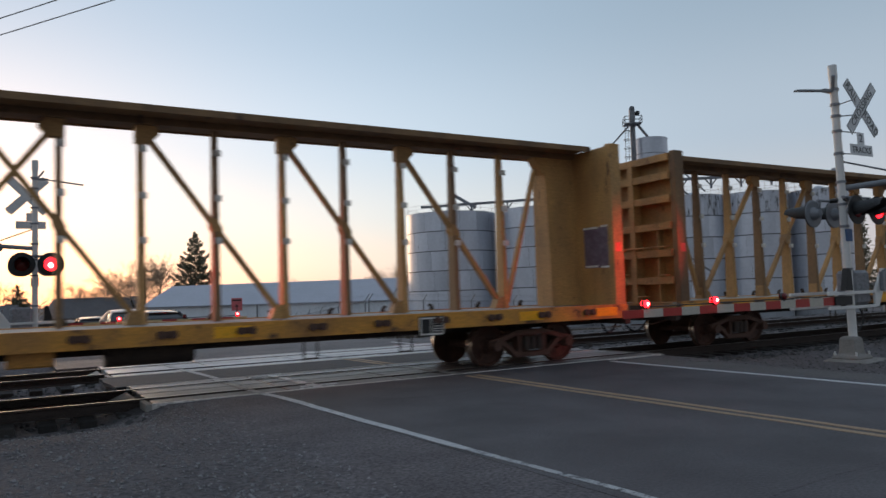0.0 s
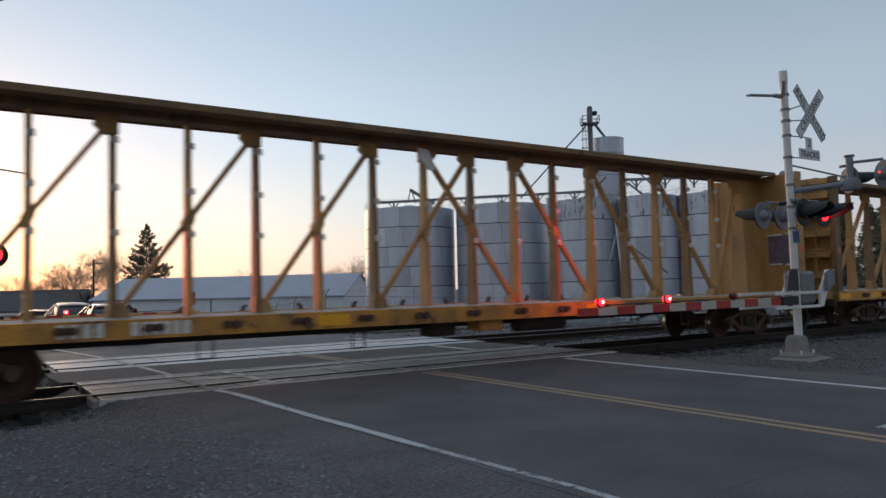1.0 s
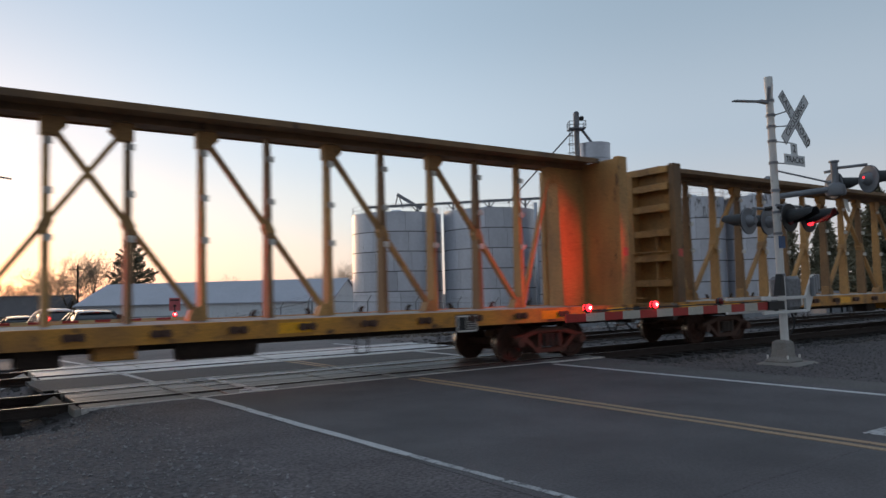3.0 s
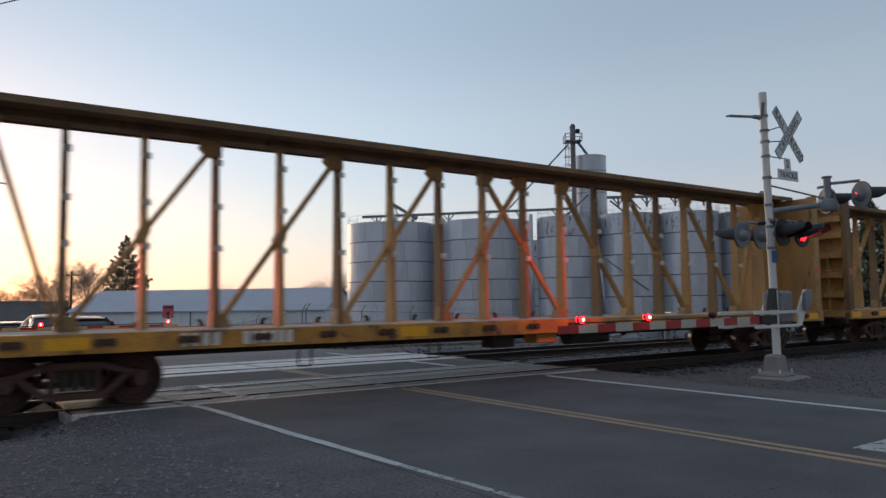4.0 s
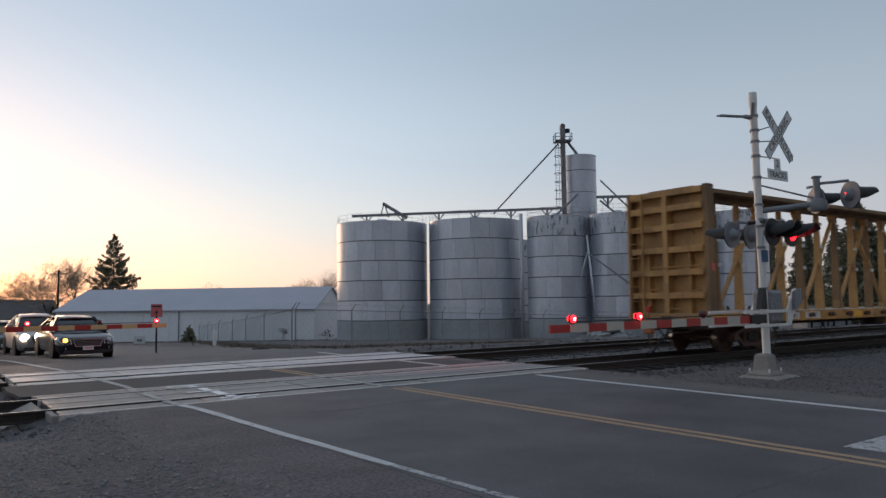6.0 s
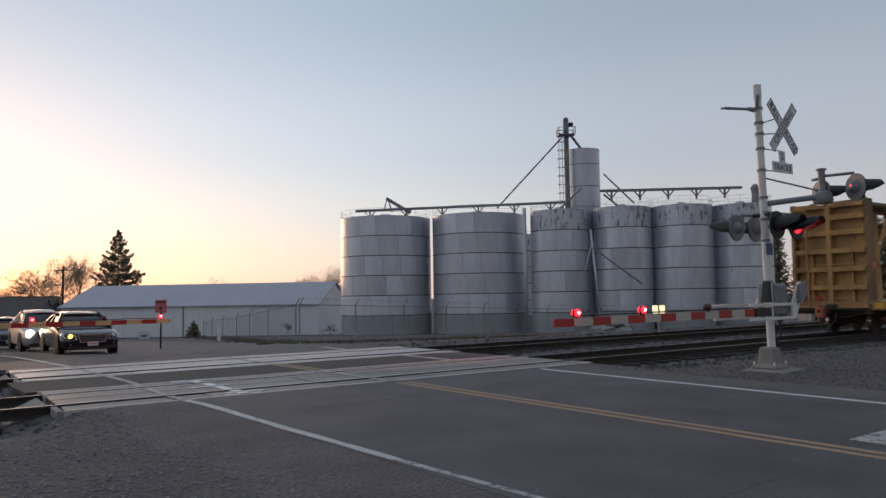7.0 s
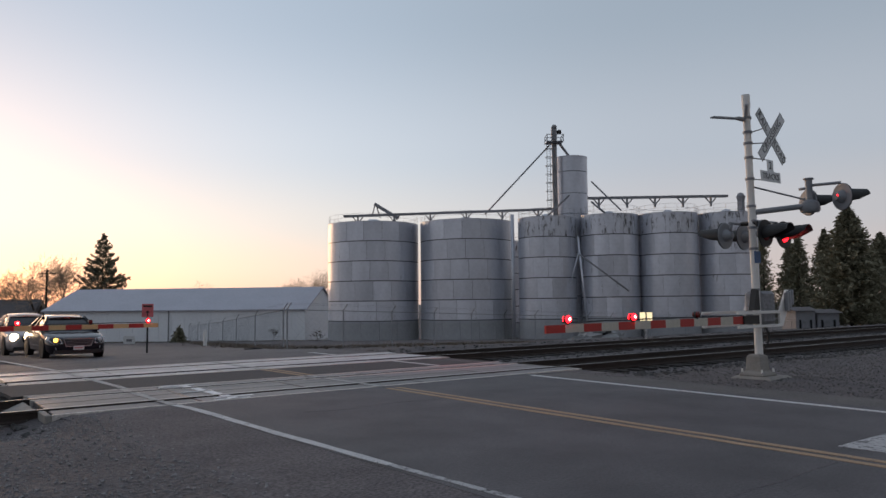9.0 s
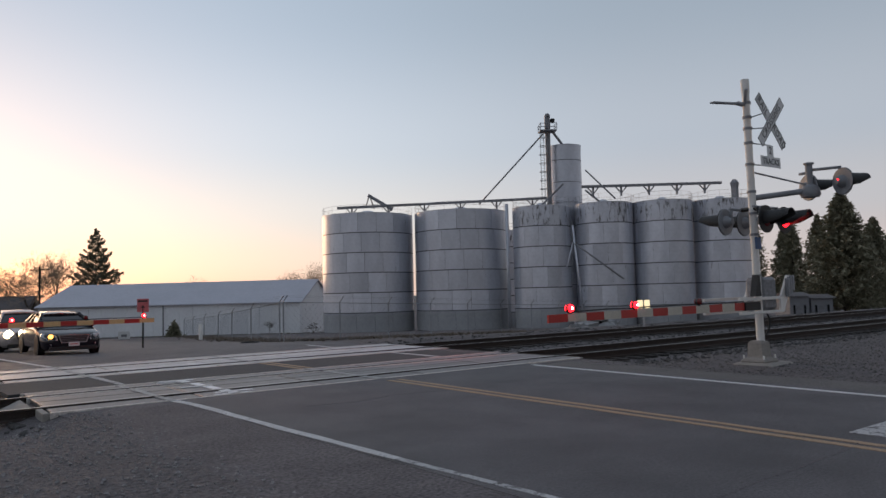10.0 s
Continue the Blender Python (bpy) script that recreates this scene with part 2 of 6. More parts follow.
M = {
    "soil": mat("soil", (0.105, 0.0925, 0.0945), 0.95, second=(0.162, 0.143, 0.145), scale=0.6, fine=20, bump=1.0, dist=0.06, grain=0.45, rust=(0.2, 0.195, 0.19), rust_amount=0.1, rust_scale=14),
    "gravel": mat("gravel", (0.125, 0.12, 0.115), 0.95, second=(0.065, 0.06, 0.056), scale=0.7, fine=22, bump=0.9, dist=0.03),
    "asphalt": mat("asphalt", (0.048, 0.0428, 0.0465), 0.66, second=(0.095, 0.0855, 0.0915), scale=0.9, fine=38, bump=0.7, dist=0.015, mix=0.85, grain=0.42, rust=(0.045, 0.045, 0.047), rust_amount=0.12, rust_scale=1.1),
    "shoulder": mat("tarred_gravel", (0.09, 0.08, 0.0845), 0.9, second=(0.138, 0.1225, 0.1275), scale=1.1, fine=30, mix=0.9, bump=0.9, dist=0.025, grain=0.5),
    "shoulder_pale": mat("pale_dusty_gravel", (0.13, 0.12, 0.115), 0.95, second=(0.085, 0.08, 0.078), scale=1.2, fine=24, bump=0.6, dist=0.02),
    "edge": mat("pale_edge_timber", (0.62, 0.56, 0.52), 0.6, second=(0.32, 0.28, 0.25), scale=3, fine=25, bump=0.2, random_by=0.15),
    "old_concrete": mat("old_concrete", (0.30, 0.275, 0.25), 0.85, second=(0.19, 0.17, 0.155), scale=4, fine=30, bump=0.3, grain=0.12),
    "stone_mix": mat("stone_mix", (0.28, 0.265, 0.265), 0.9, second=(0.12, 0.115, 0.115), scale=9, fine=60, bump=0.2),
    "patch": mat("asphalt_patch", (0.04, 0.04, 0.043), 0.85, second=(0.06, 0.06, 0.062), scale=1.0, fine=80, bump=0.3),
    "line_white": mat("road_paint_white", (0.56, 0.555, 0.55), 0.75, second=(0.36, 0.355, 0.355), scale=3, fine=40, rust=(0.09, 0.088, 0.09), rust_amount=0.26, rust_scale=11),
    "line_worn": mat("worn_white_road_paint", (0.46, 0.46, 0.46), 0.75, second=(0.26, 0.26, 0.265), scale=3, fine=40, rust=(0.07, 0.068, 0.07), rust_amount=0.48, rust_scale=9),
    "line_far": mat("whole_white_road_paint", (0.60, 0.60, 0.60), 0.7, second=(0.42, 0.42, 0.42), scale=2, fine=40, rust=(0.16, 0.155, 0.155), rust_amount=0.12, rust_scale=8),
    "mark_white": mat("faded_white_paint", (0.86, 0.85, 0.85), 0.5, second=(0.74, 0.73, 0.73), scale=4, fine=40, grain=0.08, rust=(0.3, 0.28, 0.27), rust_amount=0.05, rust_scale=9),
    "mark_faint": mat("worn_out_paint", (0.36, 0.35, 0.34), 0.6, second=(0.24, 0.23, 0.225), scale=4, fine=40, rust=(0.15, 0.14, 0.135), rust_amount=0.5, rust_scale=6),
    "line_yellow": mat("road_paint_yellow", (0.37, 0.25, 0.15), 0.75, second=(0.26, 0.185, 0.12), scale=3, fine=40, rust=(0.085, 0.08, 0.08), rust_amount=0.2, rust_scale=8),
    "concrete": mat("concrete", (0.48, 0.46, 0.455), 0.45, second=(0.24, 0.225, 0.22), scale=2.2, fine=35, bump=0.3, random_by=0.15),
    "panel": mat("crossing_panel", (0.135, 0.116, 0.113), 0.46, second=(0.08, 0.069, 0.068), scale=1.3, fine=30, bump=0.25, random_by=0.22),
    "rail": mat("rail_steel", (0.05, 0.034, 0.028), 0.8, 0.2, second=(0.03, 0.022, 0.02), scale=6, fine=50),
    "railtop": mat("rail_head", (0.36, 0.35, 0.35), 0.42, 0.8, second=(0.25, 0.24, 0.23), scale=5, fine=50, bump=0.05),
    "tie": mat("tie_wood", (0.032, 0.026, 0.023), 0.9, second=(0.055, 0.046, 0.04), scale=5, fine=40, bump=0.6, random_by=0.3),
    "ballast": mat("ballast", (0.085, 0.082, 0.08), 0.95, second=(0.04, 0.037, 0.035), scale=1.2, fine=18, bump=1.0, dist=0.04),
    "tan": mat("weathered_tan_paint", (0.55, 0.295, 0.098), 0.6, second=(0.27, 0.145, 0.06), scale=1.3, fine=30, mix=0.9, bump=0.12, rust=(0.12, 0.06, 0.03), rust_amount=0.22, rust_scale=3.5, streak=0.35),
    # grime on the top chord; on posts and end parts it paints shade
    "chord": mat("grimy_and_shaded_brown_paint", (0.27, 0.15, 0.065), 0.65, second=(0.15, 0.085, 0.045), scale=1.6, fine=30, mix=0.95, bump=0.1, rust=(0.07, 0.04, 0.025), rust_amount=0.2, rust_scale=3, streak=0.35),
    "sill": mat("yellow_sill_paint", (0.72, 0.315, 0.045), 0.5, second=(0.36, 0.165, 0.05), scale=1.5, fine=25, mix=0.95, bump=0.1, rust=(0.1, 0.05, 0.028), rust_amount=0.3, rust_scale=3),
    "bright_yellow": mat("reflective_yellow", (1.0, 0.46, 0.015), 0.35, second=(0.92, 0.40, 0.02), scale=4, fine=40, bump=0.05),
    "deck": mat("deck_boards", (0.38, 0.37, 0.35), 0.8, second=(0.25, 0.23, 0.2), scale=2, fine=25),
    "under": mat("grimy_underframe", (0.06, 0.042, 0.033), 0.85, second=(0.03, 0.024, 0.02), scale=3, fine=30, bump=0.2),
    "truck": mat("truck_casting", (0.115, 0.055, 0.036), 0.75, second=(0.055, 0.03, 0.022), scale=4, fine=30, bump=0.25),
    "wheel": mat("wheel_steel", (0.10, 0.045, 0.03), 0.7, 0.2, second=(0.028, 0.018, 0.014), scale=4, fine=30),
    "tread": mat("wheel_tread", (0.62, 0.52, 0.42), 0.26, 0.9, scale=5, fine=40, bump=0.05),
    # red that paints the signal lamp's reflection on the corner posts
    "red_lamp_glint": mat("red_lamp_glint", (0.75, 0.10, 0.07), 0.3, second=(0.6, 0.08, 0.06), scale=6, fine=60, bump=0.0),
    "stencil": mat("stencil_white", (0.84, 0.80, 0.74), 0.6, second=(0.4, 0.35, 0.26), scale=6, fine=40, bump=0.05),
    "graffiti": mat("dull_violet_sheet", (0.15, 0.10, 0.13), 0.45, second=(0.24, 0.2, 0.24), scale=6, fine=20, bump=0.05),
    "galv": mat("galvanized_steel", (0.62, 0.635, 0.69), 0.38, 0.45, second=(0.48, 0.495, 0.545), scale=0.5, fine=3, mix=0.8, bump=0.0, random_by=0.1, rust=(0.085, 0.078, 0.076), rust_amount=0.04, rust_scale=1.1, streak=0.3, grain=0.06),
    "galv_rusty": mat("rust_stained_steel", (0.62, 0.635, 0.69), 0.38, 0.45, second=(0.48, 0.495, 0.545), scale=0.5, fine=3, mix=0.8, bump=0.0, random_by=0.1, rust=(0.085, 0.078, 0.076), rust_amount=0.42, rust_scale=2.4, streak=0.3, grain=0.06),
    "silo_base": mat("silo_concrete", (0.38, 0.385, 0.40), 0.8, second=(0.27, 0.275, 0.285), scale=0.4, fine=4, bump=0.0, grain=0.08),
    "seam": mat("seam_dark", (0.07, 0.07, 0.075), 0.8, scale=2, fine=20),
    "leg": mat("elevator_steel", (0.27, 0.27, 0.285), 0.6, 0.3, scale=2, fine=20),
    "barn_wall": mat("white_metal_siding", (0.80, 0.81, 0.83), 0.65, second=(0.7, 0.71, 0.74), scale=0.3, fine=3, bump=0.0, grain=0.04),
    "barn_roof": mat("metal_roof", (0.42, 0.42, 0.47), 0.5, 0.1, second=(0.35, 0.355, 0.40), scale=0.3, fine=3, bump=0.0, grain=0.06),
    "mast": mat("aluminium_paint", (0.78, 0.76, 0.73), 0.4, 0.0, second=(0.66, 0.63, 0.59), scale=3, fine=40, bump=0.03, grain=0.06, rust=(0.3, 0.24, 0.19), rust_amount=0.04, rust_scale=5),
    "grey": mat("grey_housing", (0.24, 0.25, 0.27), 0.45, 0.1, second=(0.18, 0.187, 0.20), scale=4, fine=40, bump=0.02, grain=0.07),
    "black": mat("black_enamel", (0.012, 0.012, 0.013), 0.55, second=(0.02, 0.02, 0.02), scale=6, fine=60, bump=0.05),
    "sign_white": mat("sign_sheeting", (0.72, 0.72, 0.72), 0.45, second=(0.58, 0.58, 0.57), scale=5, fine=60, bump=0.03),
    "sign_black": mat("sign_black", (0.02, 0.02, 0.02), 0.5, scale=5, fine=60, bump=0.0),
    "sign_blue": mat("sign_blue", (0.03, 0.10, 0.25), 0.5, scale=5, fine=60, bump=0.0),
    # plain red for the plate bar; painted lamp light on the street sign
    "sign_red": mat("sign_red", (0.66, 0.17, 0.18), 0.5, scale=5, fine=60, bump=0.0),
    "marker_orange": mat("weathered_orange_paint", (0.42, 0.13, 0.05), 0.6, second=(0.24, 0.09, 0.05), scale=5, fine=40, bump=0.05),
    "gate_red": mat("gate_red", (0.45, 0.025, 0.02), 0.4, second=(0.35, 0.03, 0.02), scale=8, fine=60, bump=0.02),
    "gate_white": mat("gate_white", (0.52, 0.48, 0.41), 0.4, second=(0.44, 0.4, 0.34), scale=8, fine=60, bump=0.02),
    # pale gate stripes with the warm headlight glow painted into the colour
    "gate_amber_lit": mat("gate_amber_lit", (0.66, 0.46, 0.22), 0.4, second=(0.58, 0.40, 0.2), scale=8, fine=60, bump=0.02),
    "red_on": glow("red_lamp_lit", (1.0, 0.012, 0.02), 6.0),
    "red_hot": glow("red_lamp_filament", (1.0, 0.45, 0.4), 9.0),
    "red_off": mat("red_lens_dark", (0.16, 0.01, 0.01), 0.2, scale=8, fine=60, bump=0.0),
    "headlight": glow("headlight_warm", (1.0, 0.78, 0.45), 22.0),
    "amber_on": glow("amber_lamp", (1.0, 0.5, 0.09), 4.5),
    "lens": mat("clear_lens", (0.6, 0.62, 0.65), 0.15, scale=8, fine=60, bump=0.0),
    "yellow_glow": glow("lit_marker_panel", (1.0, 0.88, 0.55), 0.9),
    "car_black": mat("black_car_paint", (0.010, 0.008, 0.014), 0.1, 0.0, second=(0.022, 0.02, 0.026), scale=2, fine=200, bump=0.0),
    "car_silver": mat("silver_car_paint", (0.45, 0.42, 0.42), 0.3, 0.5, second=(0.4, 0.38, 0.38), scale=2, fine=200, bump=0.0),
    "car_dark": mat("dark_blue_car_paint", (0.03, 0.035, 0.05), 0.25, 0.1, scale=2, fine=200, bump=0.0),
    "glass": mat("car_glass", (0.012, 0.014, 0.016), 0.06, scale=2, fine=200, bump=0.0),
    "tyre": mat("tyre_rubber", (0.015, 0.015, 0.016), 0.85, scale=6, fine=60, bump=0.1),
    "rim": mat("alloy_rim", (0.4, 0.4, 0.42), 0.35, 0.8, scale=6, fine=60, bump=0.0),
    "bark": mat("bark", (0.075, 0.055, 0.04), 0.95, second=(0.04, 0.03, 0.024), scale=3, fine=20, bump=0.5),
    "twig": mat("bare_twigs", (0.36, 0.26, 0.18), 0.95, second=(0.27, 0.2, 0.14), scale=1, fine=10, bump=0.0),
    "needles": mat("needles", (0.185, 0.175, 0.115), 0.9, second=(0.225, 0.205, 0.14), scale=0.5, fine=3, bump=0.0),
    "dry_grass": mat("dry_grass", (0.18, 0.145, 0.115), 0.95, second=(0.12, 0.10, 0.08), scale=1, fine=14, bump=0.3),
    "rubble": mat("rubble_stone", (0.30, 0.30, 0.30), 0.9, second=(0.2, 0.2, 0.2), scale=2, fine=20, bump=0.4, random_by=0.2),
    "roof_dark": mat("dark_shingle_roof", (0.13, 0.118, 0.12), 0.9, second=(0.17, 0.155, 0.15), scale=0.6, fine=6, bump=0.1),
    "shed_grey": mat("grey_shed_paint", (0.25, 0.255, 0.27), 0.7, scale=0.5, fine=8, bump=0.0, grain=0.06),
    "house": mat("house_siding", (0.22, 0.2, 0.19), 0.8, scale=0.5, fine=8, bump=0.1),
    "wire": mat("fence_wire", (0.34, 0.35, 0.37), 0.5, 0.5, scale=3, fine=30, bump=0.0),
}


# ---- mesh helpers ----
def box(bm, x0, x1, y0, y1, z0, z1):
    v = [bm.verts.new((x, y, z)) for z in (z0, z1) for x, y in ((x0, y0), (x1, y0), (x1, y1), (x0, y1))]
    for f in ((3, 2, 1, 0), (4, 5, 6, 7), (0, 1, 5, 4), (1, 2, 6, 5), (2, 3, 7, 6), (3, 0, 4, 7)):
        bm.faces.new([v[i] for i in f])
    return v


def rings(bm, loops, cap=True, smooth=False):
    """Skin a run of closed loops of equal length."""
    vs = [[bm.verts.new(p) for p in lp] for lp in loops]
    n = len(vs[0])
    for a, b in zip(vs, vs[1:]):
        for i in range(n):
            f = bm.faces.new((a[i], a[(i + 1) % n], b[(i + 1) % n], b[i]))
            f.smooth = smooth
    if cap:
        bm.faces.new(vs[0][::-1])
        bm.faces.new(vs[-1])
    return vs


def circle(c, axis, r, seg):
    c, axis = Vector(c), Vector(axis).normalized()
    a = axis.orthogonal().normalized()
    b = axis.cross(a)
    return [c + r * (math.cos(2 * math.pi * i / seg) * a + math.sin(2 * math.pi * i / seg) * b) for i in range(seg)]


def tube(bm, p, q, r, r2=None, seg=8):
    p, q = Vector(p), Vector(q)
    rings(bm, [circle(p, q - p, r, seg), circle(q, q - p, r if r2 is None else r2, seg)], smooth=seg > 6)


def path_tube(bm, pts, r, seg=6):
    pts = [Vector(p) for p in pts]
    ax = (pts[-1] - pts[0]).normalized()
    rings(bm, [circle(p, ax, r, seg) for p in pts], smooth=True)


def beam(bm, p, q, w, h, side=(0, 1, 0)):
    """A straight bar of rectangular section from p to q; w across side, h square to it."""
    p, q = Vector(p), Vector(q)
    ax = (q - p).normalized()
    s = Vector(side)
    s = (s - s.dot(ax) * ax).normalized()
    u = ax.cross(s)
    off = [s * a * w / 2 + u * b * h / 2 for a, b in ((-1, -1), (1, -1), (1, 1), (-1, 1))]
    rings(bm, [[p + o for o in off], [q + o for o in off]])


def lathe(bm, prof, c, axis, seg=24, smooth=True, cap=True):
    """Turn a profile of (distance along the axis, radius)."""
    c, axis = Vector(c), Vector(axis).normalized()
    rings(bm, [circle(c + axis * d, axis, max(r, 1e-4), seg) for d, r in prof], cap=cap, smooth=smooth)


def mesh_of(bm, name, material, bevel=0.0):
    bmesh.ops.recalc_face_normals(bm, faces=bm.faces)
    for e in bm.edges:
        if len(e.link_faces) == 2 and e.calc_face_angle(0) > 0.7:
            e.smooth = False
    if bevel:
        sharp = [e for e in bm.edges if len(e.link_faces) == 2 and e.calc_face_angle(0) > 0.6]
        bmesh.ops.bevel(bm, geom=sharp, offset=bevel, segments=1, affect="EDGES", clamp_overlap=True)
    me = bpy.data.meshes.new(name)
    bm.to_mesh(me)
    bm.free()
    for m in material if isinstance(material, (list, tuple)) else [material]:
        me.materials.append(m)
    return me


def part(name, bm, material, parent=None, label="", bevel=0.0):
    ob = new(name, mesh_of(bm, name, material, bevel))
    ob.parent = parent
    if label:
        ob["label"] = label
    return ob


def piece(name, me, parent, m):
    ob = new(name, me)
    ob.parent = parent
    ob.matrix_basis = m
    return ob


def empty(name, m=None):
    e = new(name)
    if m is not None:
        e.matrix_basis = m
    return e


def smooth(a, b, x):
    t = max(0.0, min(1.0, (x - a) / (b - a)))
    return t * t * (3 - 2 * t)


TURN = radians(35.68)   # the yard's grid is turned by this from the tracks


def yard(e, d):
    """A place of the yard's own grid (e along the silo row, d away from the road) in world x, y."""
    return e * math.cos(TURN) + d * math.sin(TURN), -e * math.sin(TURN) + d * math.cos(TURN)


def level(x, y):
    """The lie of the land: level about the tracks, falling away beyond them."""
    d = x * math.sin(TURN) + y * math.cos(TURN)
    return -0.042 * max(0.0, min(d, 115.0) - 21.0) * smooth(20.5, 26.0, y)


NEAR, FAR, HALF = 13.1, 18.05, 0.7525    # track centre lines, half the distance of the rail heads
EDGE_W, EDGE_E = 1.8, 12.4               # ends of the crossing panels


def skew(y):
    return -0.035 * (y - 11.5)


# ---- ground ----
def ground():
    xs = [-1500, -600, -250, -120, -70] + [-50 + 2.5 * i for i in range(16)] + [-10 + 0.5 * i for i in range(70)] + [25 + 2.5 * i for i in range(22)] + [90, 110, 140, 200, 400, 900, 1800]
    ys = [-900, -300, -100, -50, -25] + [-12 + 1.0 * i for i in range(12)] + [0.4 * i for i in range(75)] + [30 + 2.0 * i for i in range(45)] + [125, 140, 180, 300, 600, 1200, 2500]

    def z(x, y):
        h = level(x, y) - 0.024
        out = 1 - smooth(1.2, 1.9, x) * (1 - smooth(12.4, 13.2, x))     # off the crossing
        bed = smooth(9.6, 11.6, y) * (1 - smooth(20.2, 22.0, y))
        h -= (0.25 if x < 7 else 0.185) * out * bed
        h -= 0.05 * smooth(11.2, 12.5, x) * (1 - smooth(9.0, 11.0, y))
        if out > 0.5 and abs(x) < 60 and -5 < y < 40:
            h += 0.05 * (noise.noise((x * 0.6, y * 0.6, 1.7)) + 0.6 * noise.noise((x * 1.9, y * 1.9, 4.1)))
        return h

    verts = [(x, y, z(x, y)) for y in ys for x in xs]
    nx = len(xs)
    faces = [(j * nx + i, j * nx + i + 1, (j + 1) * nx + i + 1, (j + 1) * nx + i) for j in range(len(ys) - 1) for i in range(nx - 1)]
    me = bpy.data.meshes.new("ground")
    me.from_pydata(verts, [], faces)
    me.materials.append(M["soil"])
    for p in me.polygons:
        p.use_smooth = True
    return tagged(new("ground", me), "grey-brown gravelly soil with dry patches beside the tracks", "ground", kind="structure")


def strip(name, u0, u1, ys, material, lift, parent=None, thick=0.03, wob=0.0, lean=1.0):
    """A strip of road or paint between two offsets, that follows the land; edges may waver."""
    bm = bmesh.new()
    loops = []
    for k, y in enumerate(ys):
        a = u0 + lean * skew(y) + wob * noise.noise((y * 1.3, u0, 0.3))
        b = u1 + lean * skew(y) + wob * noise.noise((y * 1.3, u1, 7.3))
        zz = level((a + b) / 2, y) + lift
        loops.append([(a, y, zz), (b, y, zz), (b, y, zz - thick), (a, y, zz - thick)])
    rings(bm, loops)
    return part(name, bm, material, parent)


def span(a, b, step):
    n = max(1, int(round((b - a) / step)))
    return [a + (b - a) * i / n for i in range(n + 1)]


ground()
road = tagged(strip("road", 3.44, 10.75, span(-60, 11.62, 0.6), M["asphalt"], 0.0, thick=0.06, wob=0.02), "dark worn asphalt road leading up to the tracks", "road", kind="structure")
def shoulder():
    """Tarred gravel that thins out unevenly into the soil."""
    bm = bmesh.new()
    loops = []
    for y in span(-60, 11.62, 0.3):
        a = 2.2 + 0.6 * skew(y) + 0.3 * noise.noise((y * 0.5, 0.0, 0.3)) + 0.12 * noise.noise((y * 1.7, 2.0, 0.3))
        b = 3.6 + skew(y)
        f = 0.012 * noise.noise((y * 2.3, 5.0, 1.0))
        loops.append([(a - 0.3, y, -0.036), (a, y, -0.021 + f * 0.5), (a + 0.3, y, -0.012 + f), (a + 0.7, y, -0.006), (b, y, -0.004), (b, y, -0.1), (a - 0.3, y, -0.1)])
    rings(bm, loops, smooth=False)
    return part("road_shoulder", bm, M["shoulder"])


tagged(shoulder(), "crumbling tarred gravel shoulder beside the road", "road shoulder", kind="structure")
tagged(strip("road_shoulder_far", 10.6, 11.75, span(-60, 11.3, 0.35), M["shoulder_pale"], -0.012, thick=0.06, wob=0.2), "crumbling tarred gravel shoulder beside the road", "road shoulder", kind="structure")
tagged(strip("road_between_tracks", 1.7, 11.9, span(14.47, 16.52, 0.3), M["patch"], 0.0, thick=0.06, wob=0.1), "dark asphalt strip between the two tracks", "road", kind="structure")
tagged(strip("road_beyond_tracks", 1.2, 12.2, span(19.72, 115, 1.2), M["asphalt"], 0.0, thick=0.06, wob=0.12), "grey asphalt road falling away beyond the tracks", "road", kind="structure")
def line(name, material, pts, ys, width, wob=0.02):
    """A painted line through (y, x) stations; width gives the paint left at both ends."""
    bm = bmesh.new()
    loops = []
    for y in ys:
        k = max(i for i in range(len(pts) - 1) if pts[i][0] <= y + 1e-6)
        (ya, xa), (yb, xb) = pts[k], pts[k + 1]
        x = xa + (xb - xa) * (y - ya) / (yb - ya)
        w = width[0] + (width[1] - width[0]) * smooth(3.0, 10.0, y)
        l = x - w / 2 + wob * noise.noise((y * 1.7, x, 0.3))
        r = x + w / 2 + wob * noise.noise((y * 1.7, x, 7.3))
        zz = level(x, y) + 0.005
        loops.append([(l, y, zz), (r, y, zz), (r, y, zz - 0.006), (l, y, zz - 0.006)])
    rings(bm, loops)
    return part(name, bm, M[material], road)


line("edge_line", "line_worn", [(-60, 6.0), (4.6, 3.83), (6.0, 3.745)], span(-60, 6.0, 0.3), (0.075, 0.11), 0.035)
line("edge_line", "line_white", [(6.0, 3.745), (8.2, 3.61), (10.5, 3.545), (11.2, 3.49), (11.6, 3.42)], span(6.0, 11.6, 0.2), (0.075, 0.125), 0.025)
line("edge_line", "line_worn", [(14.5, 3.4), (16.5, 3.3)], span(14.5, 16.5, 0.25), (0.1, 0.12), 0.03)
line("edge_line", "line_white", [(19.75, 3.07), (23.6, 2.5), (30, 1.9), (60, 0.2)], span(19.75, 60, 0.5), (0.1, 0.13), 0.03)
for y0, y1 in ((-60, 11.3), (14.5, 16.5), (19.75, 60)):
    line("edge_line", "line_far", [(-60, 10.57), (11.6, 10.59), (60, 10.3)], span(y0, y1, 0.4), (0.12, 0.125), 0.012)
    for u in (7.12, 7.325) if y1 < 20 else ():
        line("centre_line", "line_yellow", [(-60, u + 0.04), (5, u + 0.02), (11.6, u - 0.05), (20, u - 0.35), (60, u - 1.0)], span(y0, y1, 0.4), (0.1, 0.105), 0.014)
